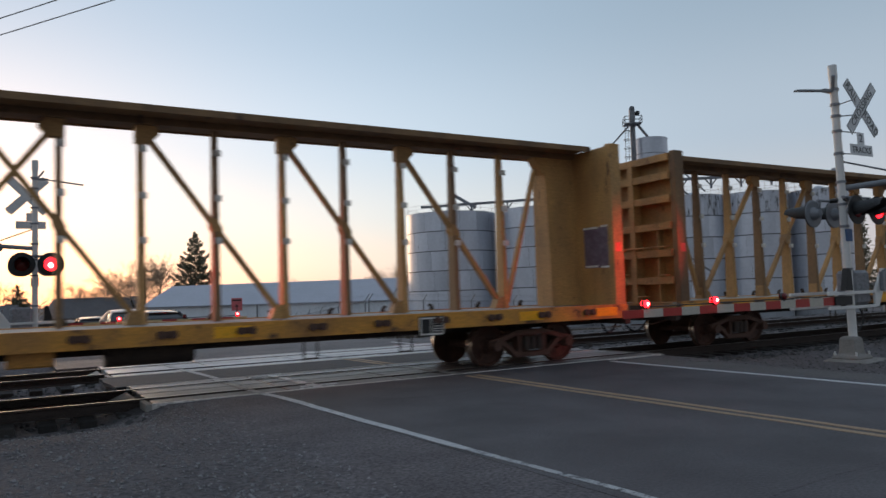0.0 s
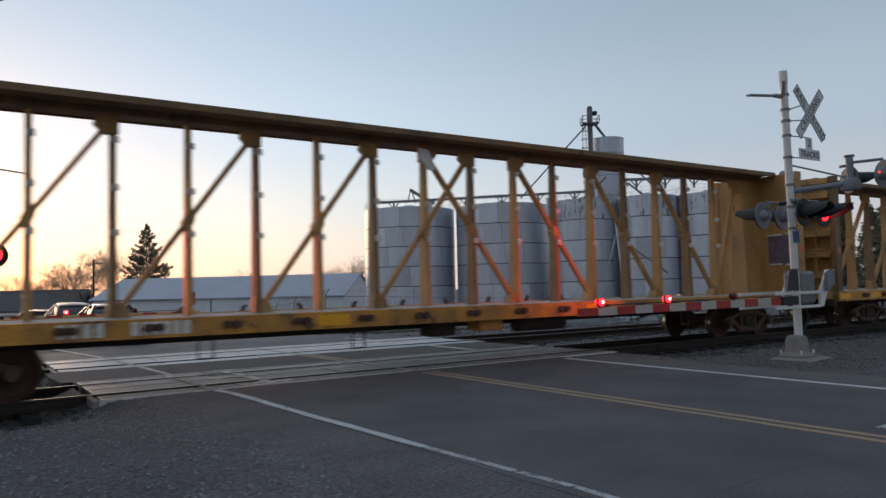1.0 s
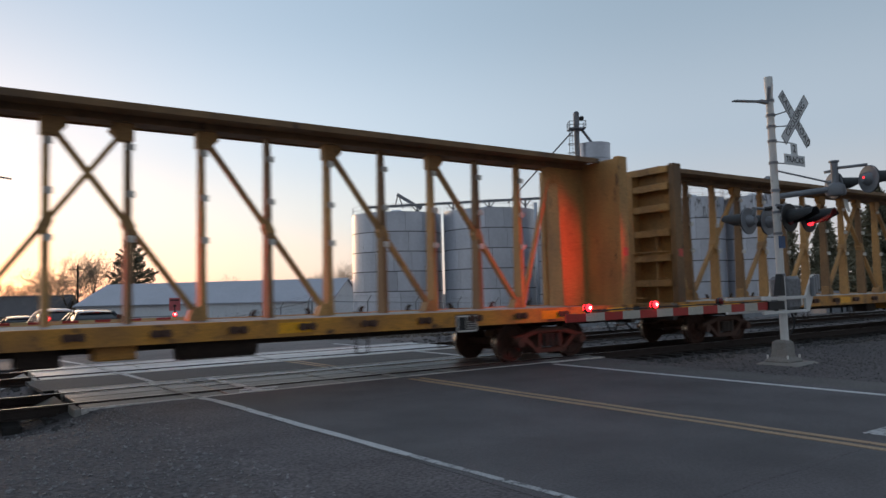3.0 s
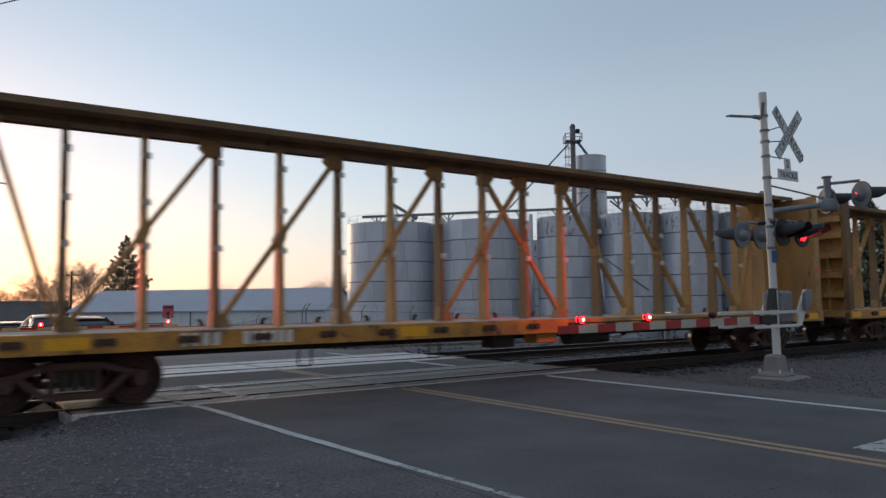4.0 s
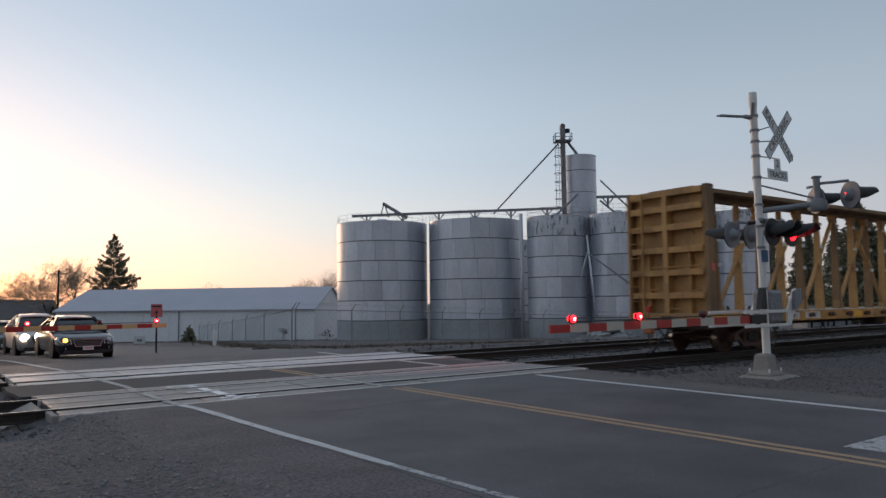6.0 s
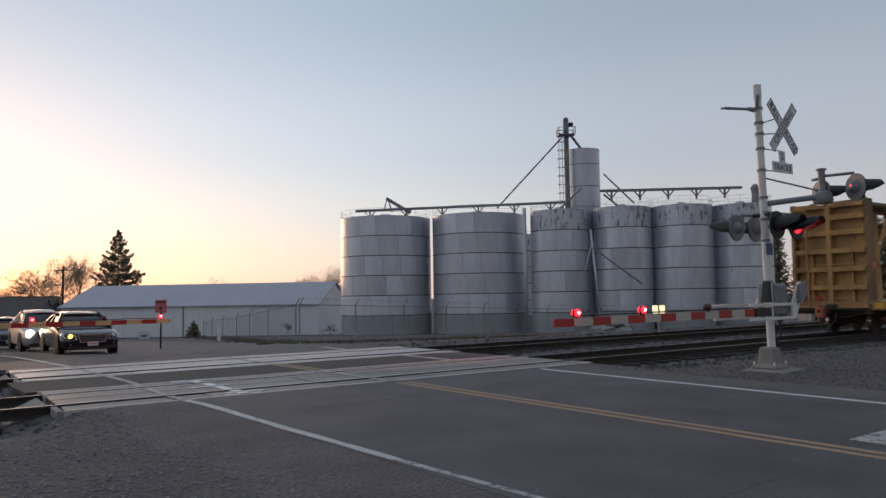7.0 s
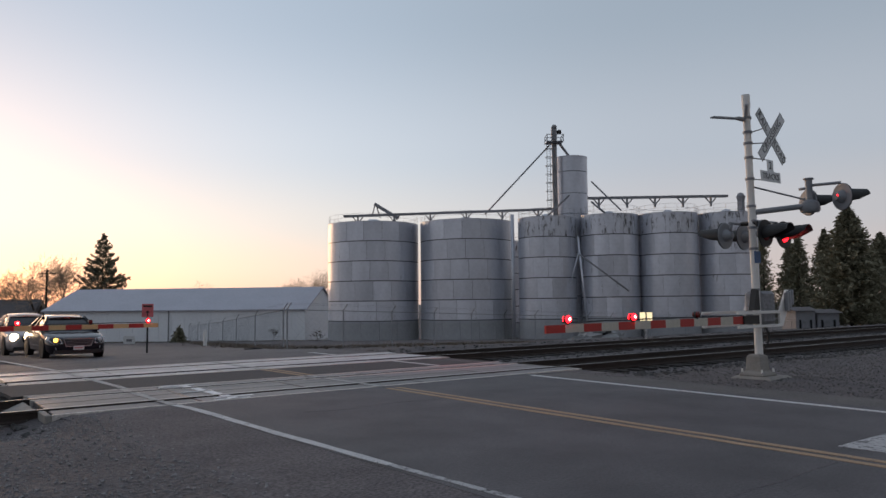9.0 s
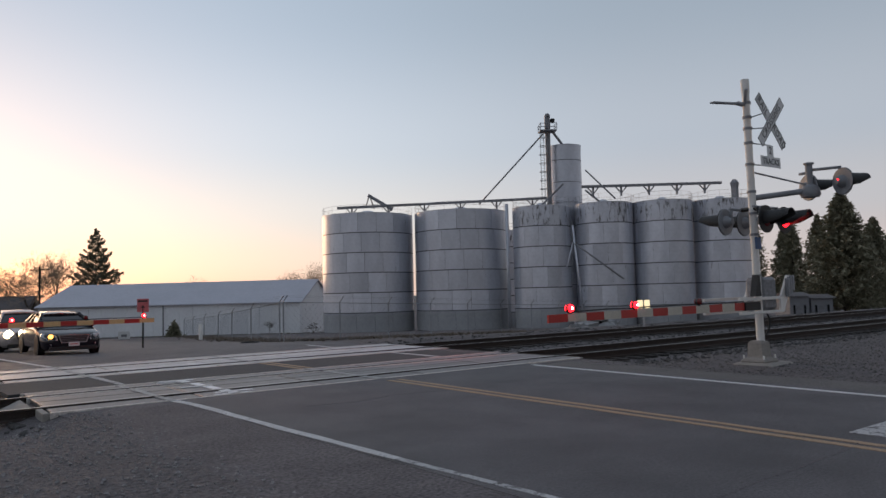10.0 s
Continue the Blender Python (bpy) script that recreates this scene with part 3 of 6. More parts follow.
for y0, y1 in ((11.62, 12.28), (12.46, 13.72), (13.94, 14.47), (16.55, 17.2), (17.42, 18.66), (18.9, 19.7)):
    strip("edge_line", 3.36, 3.48, span(y0, y1, 0.3), M["mark_faint"], 0.007, road, thick=0.006, wob=0.03)
    strip("centre_line", 7.06, 7.2, span(y0, y1, 0.3), M["mark_faint"], 0.007, road, thick=0.006, wob=0.03)
for pts, w in (([(4.2, 3.3), (4.94, 3.36), (5.5, 3.4), (5.9, 3.39), (6.4, 3.43), (6.97, 3.45), (7.45, 3.5)], 0.012), ([(4.6, 9.6), (5.3, 9.45), (6.1, 9.62), (6.8, 9.5)], 0.008)):
    bm = bmesh.new()
    rings(bm, [[(x, y - w, 0.0), (x, y + w, 0.0), (x, y + w * 0.6, 0.003), (x, y - w * 0.6, 0.003)] for x, y in pts])
    part("sealed_crack", bm, M["shoulder"], road)
strip("stop_line", 7.5, 10.35, span(3.2, 3.8, 0.1), M["line_worn"], 0.006, road, thick=0.006, wob=0.03)


# ---- tracks ----
def rail_mesh(length):
    prof = [(-0.065, -0.17), (0.065, -0.17), (0.065, -0.155), (0.012, -0.13), (0.012, -0.045), (0.036, -0.035), (0.036, -0.004), (0.03, 0.0), (-0.03, 0.0), (-0.036, -0.004), (-0.036, -0.035), (-0.012, -0.045), (-0.012, -0.13), (-0.065, -0.155)]
    bm = bmesh.new()
    rings(bm, [[(x, y, z) for y, z in prof] for x in (0, length)])
    bm.faces.ensure_lookup_table()
    me = mesh_of(bm, "rail", [M["rail"], M["railtop"]])
    for p in me.polygons:
        if p.normal.z > 0.9 and p.center.z > -0.01:
            p.material_index = 1
    return me


def track(yc, label):
    t = tagged(empty("railway_track", pose(0, yc, 0)), label, "railway track", kind="structure")
    rail = rail_mesh(330)
    for s in (-1, 1):
        piece("rail", rail, t, pose(-110, s * HALF, 0.012))
    bm = bmesh.new()
    box(bm, -0.115, 0.115, -1.3, 1.3, -0.34, -0.165)
    tie = mesh_of(bm, "tie", M["tie"], 0.012)
    xs = [EDGE_W - 0.35 - 0.52 * i for i in range(24)] + [EDGE_E + 0.35 + 0.52 * i for i in range(110)]
    for x in xs:
        piece("tie", tie, t, pose(x, random.uniform(-0.06, 0.06), random.uniform(-0.012, 0.005), 0, 0, random.uniform(-1.2, 1.2)))
    return t


near_track = track(NEAR, "near railway track of rusty rails on dark wooden ties")
far_track = track(FAR, "far railway track of rusty rails on dark wooden ties")


def panels(parent, rows, material):
    """Crossing panels between and beside the rails; each one lies apart from its neighbours."""
    n = 5
    w = (EDGE_E - EDGE_W) / n
    for y0, y1 in rows:
        bm = bmesh.new()
        box(bm, 0.012, w - 0.012, y0, y1, -0.22, -0.004)
        me = mesh_of(bm, "crossing_panel", material, 0.012)
        for i in range(n):
            piece("crossing_panel", me, parent, pose(EDGE_W + i * w, 0, random.uniform(-0.006, 0.004)))


panels(near_track, ((-1.38, -0.835), (-0.6, -0.02), (0.02, 0.6), (0.835, 1.3)), M["panel"])
panels(far_track, ((-1.4, -0.835), (-0.6, -0.02), (0.02, 0.6), (0.835, 1.55)), M["concrete"])


def edging(parent, ys, y0, y1):
    """Pale timbers and steel angles that frame the panels."""
    bm = bmesh.new()
    box(bm, EDGE_W - 0.03, EDGE_E + 0.03, -0.028, 0.028, -0.3, 0.004)
    me = mesh_of(bm, "edge_timber", M["edge"], 0.006)
    for y in ys:
        piece("edge_timber", me, parent, pose(0, y, 0))
    bm = bmesh.new()
    box(bm, -0.045, 0.045, y0, y1, -0.3, 0.0)
    me = mesh_of(bm, "end_timber", M["old_concrete"], 0.01)
    for x in (EDGE_W - 0.075, EDGE_E + 0.075):
        piece("end_timber", me, parent, pose(x, 0, 0))
    for s in (-1, 1):
        bm = bmesh.new()
        rings(bm, [[(s * a, b * w, z) for a, z in ((0.0, -0.01), (0.0, -0.25), (0.55, -0.25))] for b, w in ((-1, 0.6), (1, 0.6))])
        part("end_ramp", bm, M["old_concrete"], parent).matrix_basis = pose(EDGE_W - 0.13 if s < 0 else EDGE_E + 0.13, 0, 0)


edging(near_track, (-1.415, -0.635, 0.635, 1.335), -1.44, -0.83)
edging(far_track, (-1.435, -0.635, 0.635, 1.585), -1.44, -0.83)
for x0, x1, y0, y1 in ((4.36, 4.52, 11.72, 12.28), (4.2, 4.85, 11.98, 12.07), (4.1, 4.7, 11.72, 11.79), (4.34, 4.5, 12.5, 13.0), (4.33, 4.47, 13.06, 13.68), (4.0, 4.55, 13.1, 13.17), (4.3, 4.44, 13.9, 14.4), (4.0, 4.62, 14.3, 14.38), (3.9, 4.35, 14.12, 14.17)):
    bm = bmesh.new()
    box(bm, x0, x1, y0, y1, -0.002, 0.0075)
    part("worn_marking", bm, M["mark_white"], road)


# ---- centre-beam flat car ----
L, BAY, TOP, DECK, WIDE = 11.5, 1.227, 4.63, 1.13, 1.38


def post_x(i):
    return (-7.5 + i) * BAY


def flat_car():
    car = tagged(empty("centerbeam_flat_car"), "empty tan-yellow weathered centre-beam lumber flat car rolling along the near track", "railway car", group="train")
    T_, S_, U_ = M["tan"], M["sill"], M["under"]
    # deck and sills
    bm = bmesh.new()
    box(bm, -L, L, -WIDE + 0.06, WIDE - 0.06, DECK - 0.09, DECK - 0.012)
    part("deck", bm, M["deck"], car, "pale worn deck sheets")
    for s in (-1, 1):
        bm = bmesh.new()
        y = s * WIDE
        pr = [(0.0, 0.84), (0.11, 0.84), (0.11, 0.87), (0.03, 0.87), (0.03, DECK - 0.03), (0.12, DECK - 0.03), (0.12, DECK + 0.006), (-0.025, DECK + 0.006), (-0.025, 0.84)]
        rings(bm, [[(x, y - s * a, z) for a, z in pr] for x in (-L, L)])
        part("side_sill", bm, S_, car, "yellow steel side sill with grime", 0.004)
        bm = bmesh.new()
        box(bm, -0.11, 0.11, min(0, s * 0.04), max(0, s * 0.04), 0.95, 1.05)
        for k in (-0.09, 0.09):
            tube(bm, (k, s * 0.02, 1.0), (k, s * 0.1, 1.0), 0.065, seg=8)
        winch = mesh_of(bm, "strap_winch", M["truck"])
        for i in range(18):
            piece("strap_winch", winch, car, pose(-L + 1.5 + i * 1.2, y, 0))
        if s > 0:
            bm = bmesh.new()
            rings(bm, [[(a, yy, z) for a, z in ((-0.05, 0.0), (0.05, 0.0), (0.04, 0.06), (0.09, 0.11), (0.05, 0.145), (-0.02, 0.09))] for yy in (-0.03, 0.03)])
            hook = mesh_of(bm, "strap_hook", U_)
            for i in range(18):
                piece("strap_hook", hook, car, pose(-L + 1.25 + i * 1.227, y - 0.08, DECK, 0, 0, 180 * (i % 3 == 0)))
        for x in (-L + 0.35, -L + 2.2, -3.4, 3.0, L - 2.6, L - 0.6):
            bm = bmesh.new()
            box(bm, x - 0.3, x + 0.3, min(y, y + s * 0.03), max(y, y + s * 0.03), 0.9, 1.08)
            part("reflector", bm, M["bright_yellow"], car, "bright yellow reflective plate")
        x = -7.72 if s < 0 else 5.4
        for k in range(10):
            bm = bmesh.new()
            x0 = x + k * 0.17 if k < 4 else x + 1.0 + (k - 4) * 0.15
            box(bm, x0, x0 + 0.11, min(y, y + s * 0.032), max(y, y + s * 0.032), 0.89, 1.095)
            part("stencil_bar", bm, M["stencil"], car, "faded white stencil bar")
        bm = bmesh.new()
        x = 6.6
        box(bm, x - 0.27, x + 0.27, min(y, y + s * 0.036), max(y, y + s * 0.036), 0.72, 1.08)
        pl = part("data_plate", bm, M["black"], car, "black consolidated stencil plate with a white border")
        bm = bmesh.new()
        q = sorted((y + s * 0.036, y + s * 0.041))
        for a in (((x - 0.25), (x - 0.22), 0.74, 1.06), ((x + 0.22), (x + 0.25), 0.74, 1.06), ((x - 0.25), (x + 0.25), 1.03, 1.06), ((x - 0.25), (x + 0.25), 0.74, 0.77), ((x - 0.02), (x + 0.0), 0.77, 1.03)):
            box(bm, a[0], a[1], *q, a[2], a[3])
        for r in range(5):
            box(bm, x + 0.04, x + 0.18, *q, 0.8 + r * 0.045, 0.815 + r * 0.045)
        part("plate_marking", bm, M["stencil"], pl)
    # centre sill, cross bearers and gear under the deck
    bm = bmesh.new()
    box(bm, -L - 0.1, L + 0.1, -0.19, 0.19, 0.68, DECK - 0.09)
    part("centre_sill", bm, U_, car, "", 0.01)
    for i in range(9):
        bm = bmesh.new()
        x = -8.0 + i * 2.0
        v = box(bm, x - 0.06, x + 0.06, -WIDE + 0.03, WIDE - 0.03, 0.86, DECK - 0.09)
        for k in v[:4]:
            k.co.y *= 0.75
            k.co.z -= 0.07
        part("cross_bearer", bm, U_, car)
    bm = bmesh.new()
    tube(bm, (1.2, -0.75, 0.72), (2.5, -0.75, 0.72), 0.2, seg=14)
    part("air_reservoir", bm, U_, car)
    bm = bmesh.new()
    box(bm, -1.1, -0.5, -0.95, -0.5, 0.55, 0.95)
    part("brake_valve", bm, U_, car, "", 0.03)
    bm = bmesh.new()
    box(bm, -0.1, 0.5, -1.2, -0.75, 0.62, 0.95)
    part("toolbox", bm, S_, car, "", 0.02)
    for x in (-5.6, -2.9, 4.3, 6.1):
        bm = bmesh.new()
        for a in (-0.12, 0.12):
            tube(bm, (x + a, -WIDE + 0.05, 0.87), (x + a, -WIDE + 0.05, 0.47), 0.016, seg=6)
        tube(bm, (x - 0.12, -WIDE + 0.05, 0.47), (x + 0.12, -WIDE + 0.05, 0.47), 0.016, seg=6)
        part("sill_step", bm, U_, car)
    bm = bmesh.new()
    path_tube(bm, [(-L + 0.3 + k * 0.9, -0.5, 0.8 - 0.05 * math.sin(k * 1.7)) for k in range(25)], 0.022, 5)
    part("brake_pipe", bm, U_, car)
    # centre beam: top chord, posts, braces, end webs
    bm = bmesh.new()
    CH, TC = 0.76, TOP + 0.055
    pr = [(-CH, TC), (CH, TC), (CH, TC - 0.12), (CH - 0.03, TC - 0.12), (CH - 0.03, TC - 0.05), (0.2, TC - 0.08), (0.2, TC - 0.2), (-0.2, TC - 0.2), (-0.2, TC - 0.08), (-CH + 0.03, TC - 0.05), (-CH + 0.03, TC - 0.12), (-CH, TC - 0.12)]
    rings(bm, [[(x, y, z) for y, z in pr] for x in (-L + 0.27, L - 0.27)])
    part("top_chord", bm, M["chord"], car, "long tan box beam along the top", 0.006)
    bm = bmesh.new()
    loop = lambda z, a, b: [(-b, -a, z), (b, -a, z), (b, a, z), (-b, a, z)]
    hgt = TOP - 0.14
    rings(bm, [loop(DECK, 0.15, 0.055), loop(DECK + 0.9, 0.13, 0.052), loop(hgt, 0.075, 0.048)])
    post = mesh_of(bm, "post", T_, 0.008)
    bm = bmesh.new()
    box(bm, -0.02, 0.085, -0.06, 0.0, 0, 0.11)
    clip = mesh_of(bm, "strap_guide", M["stencil"])
    # every other post is browner: the shade is put into its colour
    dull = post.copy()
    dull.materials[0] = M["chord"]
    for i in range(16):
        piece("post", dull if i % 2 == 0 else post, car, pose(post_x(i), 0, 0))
        for z in (DECK + 1.35, DECK + 2.1, DECK + 2.9):
            piece("strap_guide", clip, car, pose(post_x(i), -0.15 + 0.075 * (z - DECK) / (hgt - DECK), z))
    for k in range(2):
        sg = -1 if k else 1
        for a, b in ((0, 2), (2, 4), (4, 6), (6, 8)):
            bm = bmesh.new()
            beam(bm, (sg * (post_x(a) + 0.1), 0, DECK + 0.12), (sg * (post_x(b) - 0.12), 0, hgt - 0.2), 0.12, 0.09)
            part("brace", bm, T_, car, "", 0.006)
            bm = bmesh.new()
            xm, zm = sg * (post_x(a) + post_x(b)) / 2, DECK + 0.12 + (hgt - 0.32 - DECK) * 0.5
            rings(bm, [[(xm + px * sg, yy, zm + pz) for px, pz in ((-0.11, -0.18), (0.03, -0.14), (0.1, 0.02), (0.1, 0.17), (-0.03, 0.14), (-0.11, -0.02))] for yy in (-0.115, 0.115)])
            part("crossing_plate", bm, T_, car, "", 0.005)
        bm = bmesh.new()
        beam(bm, (sg * (post_x(0) - 0.1), 0, DECK + 0.12), (sg * (-L + 1.3), 0, hgt - 0.25), 0.12, 0.075)
        part("brace", bm, T_, car, "", 0.006)
        for a, dirn in ((2, -1), (4, -1), (6, -1), (8, -1)):
            bm = bmesh.new()
            x = post_x(a)
            pr = [(x + 0.09, hgt + 0.06), (x + 0.09, hgt - 0.3), (x - 0.15, hgt - 0.3), (x - 0.3, hgt - 0.14), (x - 0.22, hgt + 0.06)]
            rings(bm, [[(sg * px, yy, pz) for px, pz in pr] for yy in (-0.09, 0.09)])
            part("gusset", bm, T_, car, "", 0.006)
        for a in (0, 2, 4, 6):
            bm = bmesh.new()
            x = post_x(a)
            pr = [(x - 0.08, DECK), (x + 0.28, DECK), (x + 0.2, DECK + 0.2), (x - 0.06, DECK + 0.3)]
            rings(bm, [[(sg * px, yy, pz) for px, pz in pr] for yy in (-0.12, 0.12)])
            part("foot_gusset", bm, T_, car, "", 0.006)
        # end web: the plated last stretch of the beam
        bm = bmesh.new()
        e0, e1 = -L + 0.26, -L + 1.12
        rings(bm, [[(sg * x, yy * w, z) for x, yy in ((e0, -1), (e1, -1), (e1, 1), (e0, 1))] for z, w in ((DECK, 0.26), (hgt, 0.15))])
        # web and ribs of the -x end carry painted shade
        part("end_web", bm, M["chord"] if sg > 0 else T_, car, "grimy tan plated web beside the bulkhead, coloured darker as shade at one end", 0.005)
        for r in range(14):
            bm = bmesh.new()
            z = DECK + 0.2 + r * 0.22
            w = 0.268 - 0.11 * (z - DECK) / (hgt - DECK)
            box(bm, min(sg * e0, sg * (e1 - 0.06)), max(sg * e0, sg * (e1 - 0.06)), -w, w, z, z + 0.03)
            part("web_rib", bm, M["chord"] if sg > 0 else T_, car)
        bm = bmesh.new()
        pr = [(e1 - 0.1, hgt + 0.04), (e1 - 0.1, hgt - 0.3), (e1 + 0.05, hgt - 0.38), (e1 + 0.32, hgt + 0.04)]
        rings(bm, [[(sg * px, yy, pz) for px, pz in pr] for yy in (-0.14, 0.14)])
        part("gusset", bm, T_, car, "", 0.006)
        # bulkhead: plate inside, ribs outside
        b0 = -L
        bk = empty("bulkhead")
        bk.parent = car
        bm = bmesh.new()
        box(bm, min(sg * (b0 + 0.22), sg * (b0 + 0.27)), max(sg * (b0 + 0.22), sg * (b0 + 0.27)), -WIDE + 0.02, WIDE - 0.02, 0.92, TOP - 0.02)
        part("plate", bm, T_, bk)
        for s in (-1, 1):
            bm = bmesh.new()
            box(bm, min(sg * b0, sg * (b0 + 0.3)), max(sg * b0, sg * (b0 + 0.3)), min(s * WIDE, s * (WIDE - 0.17)), max(s * WIDE, s * (WIDE - 0.17)), 0.86, TOP + 0.02)
            # corner posts of the -x end are coloured darker to stand for shade
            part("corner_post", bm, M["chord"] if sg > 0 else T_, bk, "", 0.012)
            # added red plate: the signal lamp's reflection put into colour
            bm = bmesh.new()
            yq = sorted((s * WIDE, s * (WIDE + 0.006)))
            box(bm, min(sg * (b0 + 0.08), sg * (b0 + 0.24)), max(sg * (b0 + 0.08), sg * (b0 + 0.24)), *yq, 2.28, 2.48)
            part("corner_red_glint", bm, M["red_lamp_glint"], bk, "small red plate painted as the red lamp's reflection")
        bm = bmesh.new()
        box(bm, min(sg * (b0 - 0.06), sg * (b0 + 0.22)), max(sg * (b0 - 0.06), sg * (b0 + 0.22)), -0.08, 0.08, 0.95, TOP - 0.14)
        part("middle_post", bm, T_, bk, "", 0.008)
        for z in (0.96, 1.6, 2.24, 2.88, 3.52, 4.06, TOP - 0.13):
            bm = bmesh.new()
            x0, x1 = sorted((sg * (b0 - 0.04), sg * (b0 + 0.22)))
            box(bm, x0, x1, -WIDE + 0.17, WIDE - 0.17, z, z + 0.11)
            box(bm, *sorted((sg * (b0 - 0.04), sg * b0)), -WIDE + 0.17, WIDE - 0.17, z - 0.06, z)
            part("rib", bm, T_, bk, "", 0.006)
        for y in (-0.72, 0.66):
            bm = bmesh.new()
            x0, x1 = sorted((sg * (b0 + 0.03), sg * (b0 + 0.22)))
            box(bm, x0, x1, y - 0.03, y + 0.03, 1.07, 2.88)
            part("stiffener", bm, T_, bk, "", 0.004)
        for y, z in ((-0.3, 1.25), (-0.95, 1.75), (0.35, 1.8), (0.95, 2.25)):
            bm = bmesh.new()
            path_tube(bm, [(sg * (b0 - 0.05), y - 0.17, z), (sg * (b0 - 0.12), y - 0.15, z), (sg * (b0 - 0.12), y + 0.15, z), (sg * (b0 - 0.05), y + 0.17, z)], 0.014, 5)
            part("handhold", bm, T_, bk)
        bm = bmesh.new()
        yl = sg * -(WIDE - 0.35) if sg < 0 else WIDE - 0.35
        for z in [1.05 + 0.42 * r for r in range(9)]:
            tube(bm, (sg * (b0 - 0.06), yl - 0.24, z), (sg * (b0 - 0.06), yl + 0.24, z), 0.014, seg=6)
        for a in (-0.24, 0.24):
            box(bm, min(sg * (b0 - 0.08), sg * (b0 - 0.03)), max(sg * (b0 - 0.08), sg * (b0 - 0.03)), yl + a - 0.025, yl + a + 0.025, 0.75, TOP - 0.1)
        part("ladder", bm, T_, bk)
        bm = bmesh.new()
        tube(bm, (sg * (b0 - 0.09), -WIDE + 0.2, 2.42), (sg * (b0 - 0.09), 0.5, 2.42), 0.016, seg=6)
        part("grab_rail", bm, T_, bk)
        bm = bmesh.new()
        tube(bm, (sg * (b0 - 0.09), -WIDE + 0.2, 1.1), (sg * (b0 - 0.09), WIDE - 0.2, 1.1), 0.018, seg=6)
        part("grab_rail", bm, T_, bk)
        bm = bmesh.new()
        box(bm, min(sg * (b0 - 0.5), sg * b0), max(sg * (b0 - 0.5), sg * b0), -WIDE + 0.2, WIDE - 0.2, 0.86, 0.92)
        part("end_platform", bm, U_, bk)
        bm = bmesh.new()
        box(bm, min(sg * (b0 - 0.16), sg * b0), max(sg * (b0 - 0.16), sg * b0), -WIDE + 0.05, WIDE - 0.05, 0.7, 0.86)
        part("end_sill", bm, U_, bk, "", 0.01)
        bm = bmesh.new()
        x = sg * b0
        box(bm, min(x, x - sg * 0.7), max(x, x - sg * 0.7), -0.1, 0.1, 0.72, 0.94)
        box(bm, min(x - sg * 0.55, x - sg * 0.81), max(x - sg * 0.55, x - sg * 0.81), -0.17, 0.13, 0.68, 1.0)
        part("coupler", bm, M["truck"], bk, "rusty knuckle coupler", 0.03)
        bm = bmesh.new()
        path_tube(bm, [(x - sg * (0.1 + 0.12 * k), -0.42 + 0.03 * k, 0.74 - 0.3 * math.sin(k * 0.55)) for k in range(7)], 0.028, 7)
        part("air_hose", bm, M["tyre"], bk, "black rubber air hose")
        bm = bmesh.new()
        path_tube(bm, [(x - sg * 0.08, -WIDE + 0.25, 0.75), (x - sg * 0.35, -0.8, 0.62), (x - sg * 0.55, -0.3, 0.6)], 0.014, 6)
        part("uncoupling_lever", bm, M["truck"], bk)
    return car


def wheelset_mesh():
    bm = bmesh.new()
    tube(bm, (0, -0.98, 0), (0, 0.98, 0), 0.075, seg=12)
    for s in (-1, 1):
        prof = [(0.66, 0.12), (0.68, 0.36), (0.662, 0.445), (0.69, 0.445), (0.7, 0.42), (0.79, 0.415), (0.795, 0.37), (0.75, 0.34), (0.735, 0.17), (0.8, 0.13), (0.8, 0.08)]
        lathe(bm, [(d, r) for d, r in prof], (0, 0, 0), (0, s, 0), 28)
    # balance holes and cast bosses break the turning symmetry
    for s in (-1, 1):
        for k in range(3):
            a = 2 * math.pi * k / 3
            c = Vector((0.25 * math.cos(a), s * 0.74, 0.25 * math.sin(a)))
            tube(bm, c, c + Vector((0, s * 0.03, 0)), 0.05, seg=8)
    me = mesh_of(bm, "wheelset", [M["wheel"], M["tread"]])
    for p in me.polygons:
        r = math.hypot(p.center.x, p.center.z)
        if r > 0.385 and abs(p.normal.y) < 0.6:
            p.material_index = 1
    return me


WHEELSET = wheelset_mesh()
AXLE = 0.9


